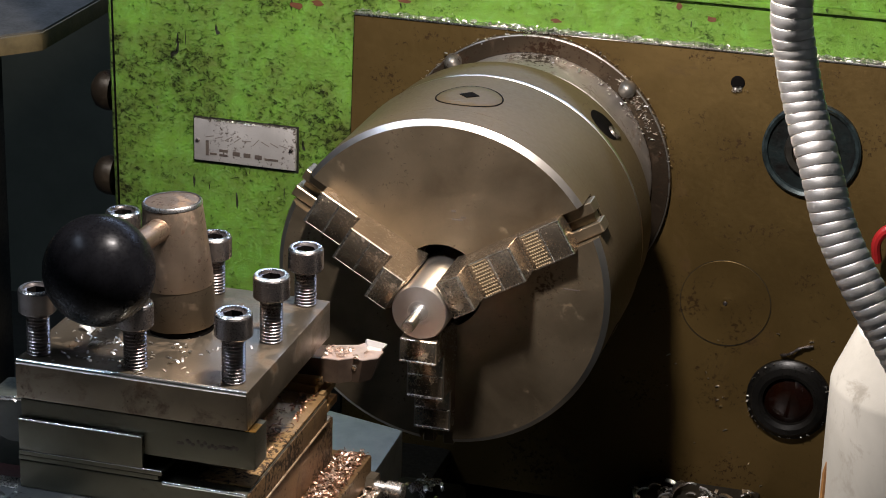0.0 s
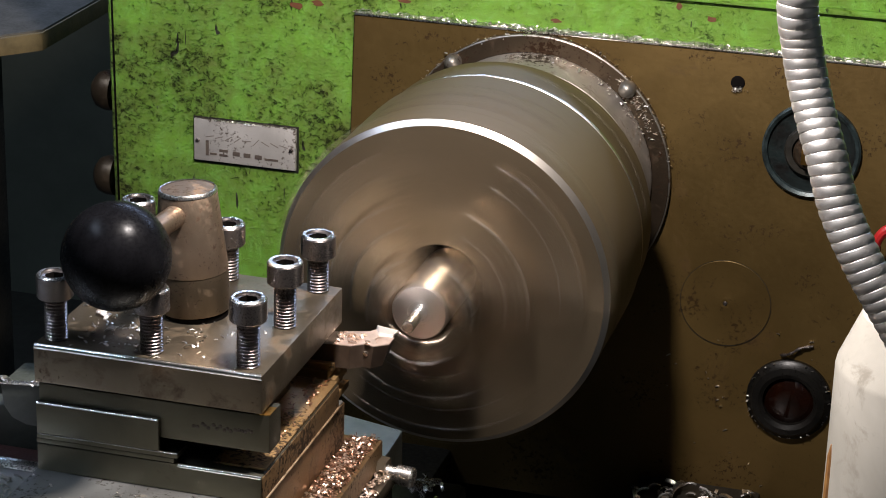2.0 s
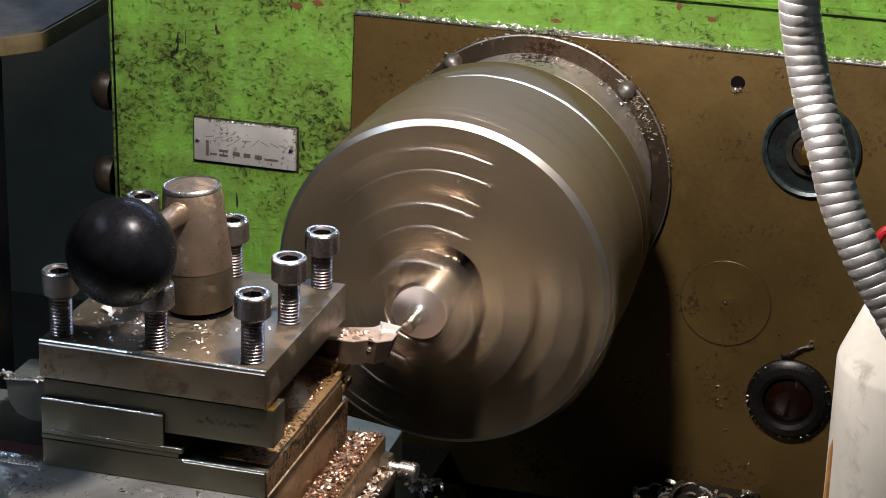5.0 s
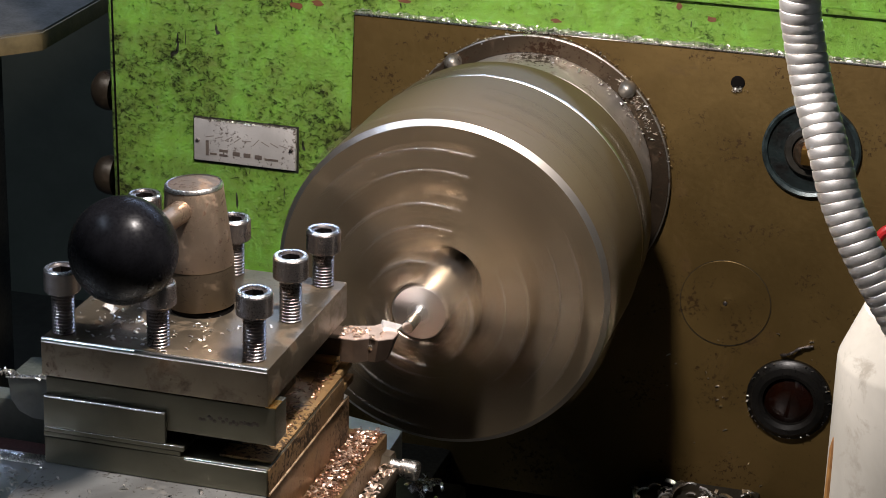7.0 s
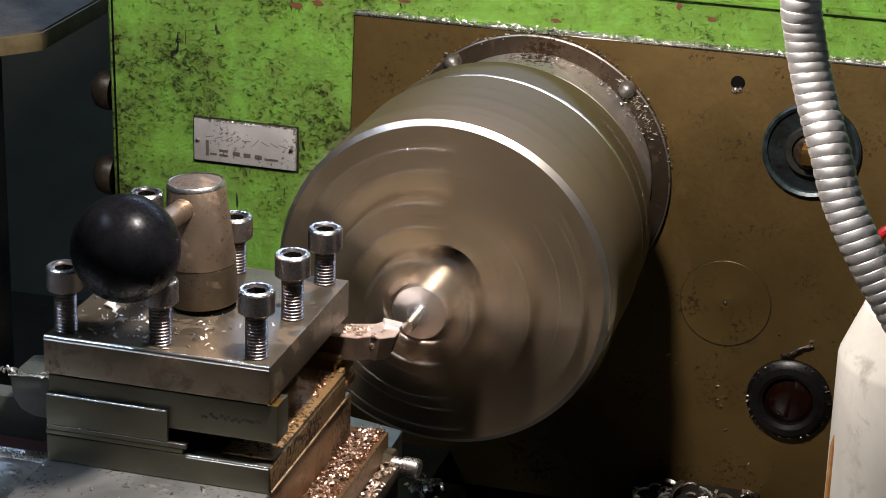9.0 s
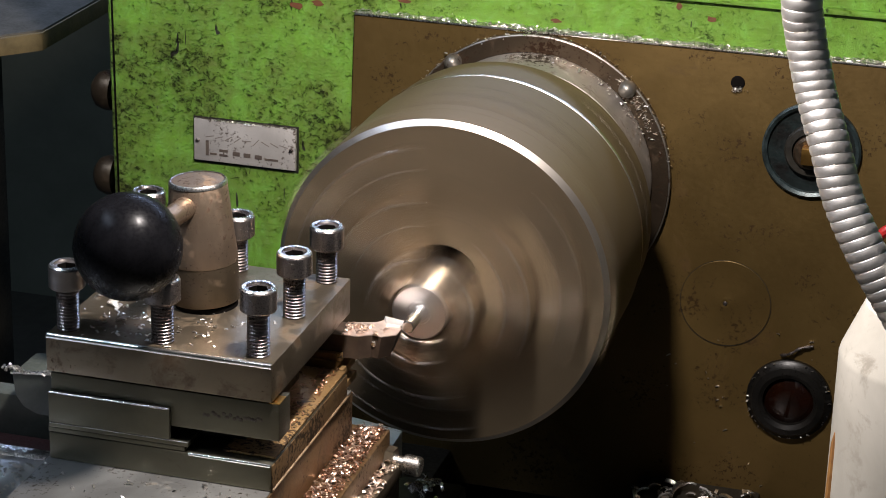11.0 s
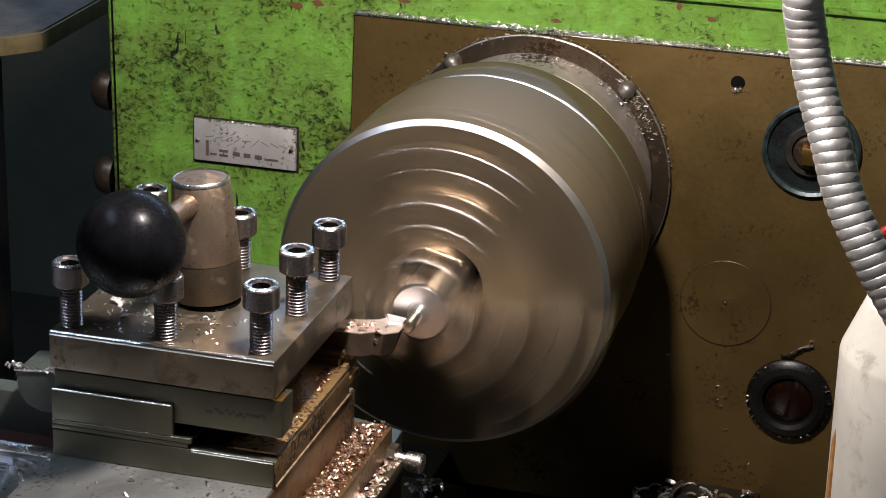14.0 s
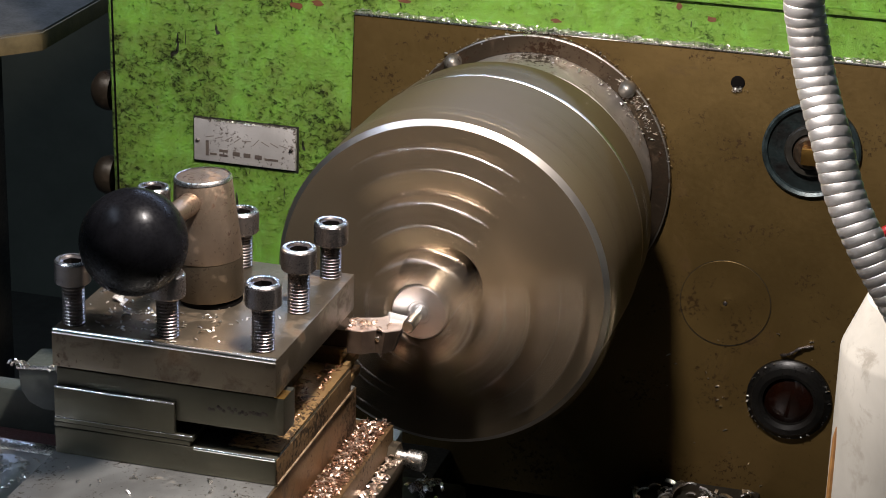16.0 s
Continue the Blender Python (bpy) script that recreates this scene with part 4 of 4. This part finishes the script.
def gooseneck_lamp():
    g = thing("gooseneck_lamp", (0.42, -0.30, -0.15), "flexible metal gooseneck work lamp with a white shade", "work lamp")
    path = spline([(0.2960, -0.240, 0.0600), (0.2809, -0.235, 0.0837), (0.2714, -0.232, 0.0975), (0.2549, -0.228, 0.1207), (0.2412, -0.222, 0.1436), (0.2321, -0.215, 0.1667), (0.2225, -0.205, 0.1890), (0.2153, -0.200, 0.2130), (0.2115, -0.200, 0.2384),
                   (0.212, -0.195, 0.300), (0.245, -0.200, 0.360), (0.300, -0.230, 0.400), (0.370, -0.270, 0.380), (0.420, -0.300, 0.300), (0.43, -0.310, 0.15), (0.43, -0.310, -0.10)], 5200)
    length = [0.0]
    for a, b in zip(path, path[1:]):
        length.append(length[-1] + (b - a).length)
    # interlocked metal strip wound as a helix: a smooth band with one narrow groove a turn
    pitch, seg, bm, rings = 0.0050, 28, bmesh.new(), []
    for i, q in enumerate(path):
        d = (path[min(i + 1, len(path) - 1)] - path[max(i - 1, 0)]).normalized()
        a = d.cross(Vector((0, 1, 0))).normalized()
        b = a.cross(d)
        ring = []
        for k in range(seg):
            u = (length[i] / pitch - k / seg) % 1.0
            rad = 0.0089 if u < 0.07 else 0.00930 + 0.00030 * math.sin(math.pi * (u - 0.07) / 0.93)
            w = 2 * math.pi * k / seg
            ring.append(bm.verts.new(q + rad * (math.cos(w) * a + math.sin(w) * b)))
        rings.append(ring)
    for r0, r1 in zip(rings, rings[1:]):
        for k in range(seg):
            bm.faces.new((r0[k], r0[(k + 1) % seg], r1[(k + 1) % seg], r1[k]))
    bm.faces.new(rings[0]), bm.faces.new(rings[-1][::-1])
    part("gooseneck", bm, HOSE, g, "ribbed flexible metal hose", 60)
    m = Matrix.Translation((0.2870, -0.170, 0.0790)) @ Matrix.Rotation(radians(180), 4, "X")
    part("shade", turned(bmesh.new(), [(0, -0.004), (0.020, -0.003), (0.0335, 0.0), (0.0349, 0.0012), (0.0450, 0.0262), (0.0456, 0.0290), (0.0456, 0.135), (0.0450, 0.175), (0.0430, 0.175), (0.0420, 0.034), (0, 0.024)], m, 96), ENAMEL, g, "white enamelled shade with a conical shoulder", 20)
    side = Vector((-0.93, -0.37, 0)).normalized()
    c0 = Vector((0.2870, -0.170, 0.0))
    part("scorch_seam", swept(bmesh.new(), [c0 + side * 0.0455 + Vector((0, 0, z)) for z in (0.012, 0.006, -0.02, -0.09)], [0.0004, 0.0016, 0.0020, 0.0018], 10), STAIN, g, "brown scorched seam")
    part("shade_arm", swept(bmesh.new(), [Vector((0.300, -0.170, 0.070)), Vector((0.40, -0.25, 0.05)), Vector((0.43, -0.310, 0.03))], [0.006] * 3, 12), OILY_SHADED, g, "dark arm holding the shade")
    part("foot", boxed(0.39, 0.47, -0.35, -0.27, -0.15, -0.10, 0.004), OILY_SHADED, g)
    return g


POST_OB, TOOL_OB, SHIM_OB, SLIDE_OB, SADDLE_OB, LAMP_OB = tool_post(), cutting_tool(), shim_stack(), compound_slide(), saddle(), gooseneck_lamp()

r1 = random.Random(21)
CHIPS_POST = solid("post_chips", slivers(bmesh.new(), 120, r1, lambda q: (min(max(-0.097 + q.gauss(0, 0.024), -0.143), -0.030), min(max(-0.219 + q.gauss(0, 0.016), -0.247), -0.150), 0.0353), 0.0022), DUST, "small silver chips scattered on the tool post", "metal chips", "stuff", base=(0, 0, 0.035))
BIG = ((-0.1180, -0.2235), (-0.0665, -0.2290), (-0.1290, -0.2050), (-0.0955, -0.1930))
CHIPS_BIG = solid("large_chips", slivers(bmesh.new(), 14, r1, lambda q: (lambda c: (c[0] + q.gauss(0, 0.0028), c[1] + q.gauss(0, 0.0028), 0.0362))(q.choice(BIG)), 0.0058), DUST, "a few larger silver chips on the tool post", "metal chips", "stuff", base=(0, 0, 0.035))
CHIPS_SLIDE = solid("slide_chips", slivers(bmesh.new(), 16, r1, lambda q: (q.uniform(-0.148, -0.040), q.uniform(-0.287, -0.255), -0.0338), 0.0034), DUST, "stray silver chips on the slide", "metal chips", "stuff", base=(0, 0, -0.0343))
CHIPS_TRAY = solid("ledge_swarf", slivers(bmesh.new(), 1300, r1, lambda q: (q.uniform(-0.0248, -0.0085), -0.109 - 0.15 * q.random(), -0.0600 + abs(q.gauss(0, 0.0011))), 0.0020), BROWNCHIP, "heap of oily brown chips on the slide's ledge", "metal chips", "stuff", base=(0, 0, -0.06))
CHIPS_FRESH = solid("fresh_swarf", slivers(bmesh.new(), 420, r1, lambda q: (q.triangular(-0.0248, -0.0080, -0.0170), -0.109 - 0.15 * q.random(), -0.0588 + abs(q.gauss(0, 0.0012))), 0.0023), CHIP, "coppery bright chips strewn over the heap", "metal chips", "stuff", base=(0, 0, -0.06))
CHIPS_SIDE = solid("strip_swarf", slivers(bmesh.new(), 150, r1, lambda q: (q.uniform(-0.052, -0.029), q.uniform(-0.212, -0.132), -0.0177 + q.uniform(0, 0.001)), 0.0022), BROWNCHIP, "oily brown chips on the tool post's lower ledge", "metal chips", "stuff", base=(0, 0, -0.018))
CHIPS_GIB = solid("gib_swarf", slivers(bmesh.new(), 130, r1, lambda q: (q.uniform(-0.0062, 0.0012), -0.109 - 0.09 * q.random(), -0.0758 + abs(q.gauss(0, 0.0012))), 0.0034), CHIP, "coppery chips on the gib strip", "metal chips", "stuff", base=(0, 0, -0.076))
CHIPS_TABLE = solid("table_chips", slivers(bmesh.new(), 240, r1, lambda q: (q.uniform(-0.26, -0.152), q.triangular(-0.34, -0.218, -0.225), -0.0555), 0.0034), DUST, "loose chips on the cross slide", "metal chips", "stuff", base=(0, 0, -0.056))

# ---- bed and surroundings ----
# oily iron, coloured darker to carry the chuck's shadow over the bed
bed = thing("lathe_bed", (0.0, -0.2, -1.1), "dark oily cast iron lathe bed", "lathe bed")
part("near_way", boxed(-0.13, -0.05, -1.6, 0.40, -0.26, -0.215, 0.004), OILY_SHADED, bed)
part("far_way", boxed(0.085, 0.17, -1.6, 0.40, -0.26, -0.213, 0.004), OILY_SHADED, bed)
part("bed_web", boxed(-0.16, 0.24, -1.6, 0.70, -0.55, -0.2605, 0.01), OILY_SHADED, bed)
part("stand", boxed(-0.22, 0.30, -1.5, 0.65, -1.10, -0.551, 0.01), OILY_SHADED, bed)
part("gap_cover", prism(bmesh.new(), [(-0.20, 0.075, -0.165), (-0.0606, 0.072, -0.165), (-0.0620, 0.1425, -0.165), (-0.1155, 0.1563, -0.165), (-0.20, 0.170, -0.165)], (0, 0, -0.049), 0.001), GREYPAINT, bed, "light grey painted cover beside the gap")
part("apron_cover", boxed(-0.0480, -0.0020, 0.0400, 0.0900, -0.2150, -0.1700, 0.006), OILY_SHADED, bed, "black oily cover")
part("swarf_nest", slivers(bmesh.new(), 40, random.Random(31), lambda q: (-0.024 + q.gauss(0, 0.005), 0.072 + q.gauss(0, 0.006), -0.1690 + q.uniform(0, 0.005)), 0.0065), BRIGHT, bed, "tangle of dark oily swarf")
r2 = random.Random(5)
solid("way_chips", slivers(bmesh.new(), 60, r2, lambda q: (q.uniform(0.088, 0.165), q.uniform(0.165, 0.215), -0.2125 + q.uniform(0, 0.006)), 0.0085), DUST, "dull chips heaped on the bed by the headstock", "metal chips", "stuff")

shelf = thing("wall_tray", (-0.5, 0.44, -0.02), "blurred steel-topped tray with a tan edge behind the lathe", "tray")
part("stand_leg", boxed(-0.60, -0.55, 0.50, 0.55, -1.10, -0.0084, 0.003), OILY_SHADED, shelf, "dark stand under the tray")
part("board", prism(bmesh.new(), [(-0.75, 0.036, -0.0083), (-0.4393, 0.400, -0.0083), (-0.4390, 0.62, -0.0083), (-0.75, 0.62, -0.0083)], (0, 0, 0.0145), 0.001), WOOD, shelf, "tan board edge")
part("top_sheet", prism(bmesh.new(), [(-0.746, 0.046, 0.0063), (-0.4410, 0.404, 0.0063), (-0.4407, 0.61, 0.0063), (-0.746, 0.61, 0.0063)], (0, 0, 0.0015)), SHELFTOP, shelf, "dull steel sheet")


# ---- movement ----
TRAVEL = [(0.0, 0.0), (1.2, 0.0), (1.3, 0.0020), (1.4, 0.0056), (1.5, 0.0092), (1.7, 0.0146), (1.9, 0.0190), (2.0, 0.0204), (2.1, 0.0214), (2.3, 0.0226), (2.5, 0.0231), (3.0, 0.0237), (3.5, 0.0244),
          (4.0, 0.0249), (5.2, 0.0267), (6.5, 0.0284), (7.0, 0.0289), (7.5, 0.0297), (8.0, 0.0304), (8.5, 0.0312), (9.0, 0.0318), (10.2, 0.0335), (11.5, 0.0352), (12.0, 0.0358), (12.5, 0.0365),
          (13.0, 0.0372), (13.5, 0.0379), (14.0, 0.0386), (14.5, 0.0395), (15.0, 0.0402), (15.5, 0.0409), (16.0, 0.0415)]


def motions():
    for ob in (POST_OB, TOOL_OB, SHIM_OB, SLIDE_OB, SADDLE_OB, LAMP_OB, CHIPS_POST, CHIPS_TRAY, CHIPS_FRESH, CHIPS_BIG, CHIPS_SLIDE, CHIPS_SIDE, CHIPS_GIB, CHIPS_TABLE):
        x, y, z = ob.location
        walk(ob, [(t, pose(x, y + dy, z)) for t, dy in TRAVEL])
    # the chuck is at rest, starts at 0.4 s and from 1.0 s turns evenly, over the top towards the operator
    start = [(12, 0.0), (13, 1.0), (14, 6.0), (15, 15.0), (16, 27.0), (17, 55.0), (18, 100.0), (21, 285.0), (24, 500.0), (27, 687.0), (30, 896.0)]
    rows = [(0.0, pose(0, 0, 0))]
    for (n0, a0), (n1, a1) in zip(start, start[1:]):
        for n in range(n0, n1):
            rows.append((n / 30.0, pose(0, 0, 0, 0, -(a0 + (a1 - a0) * (n - n0) / (n1 - n0)), 0)))
    for n in range(30, 481):
        rows.append((n / 30.0, pose(0, 0, 0, 0, -((896.0 + SPIN * (n - 30)) % 360.0), 0)))
    walk(CHUCK_OB, rows)
    walk(WORK_OB, rows)


SPIN = 70.157
motions()
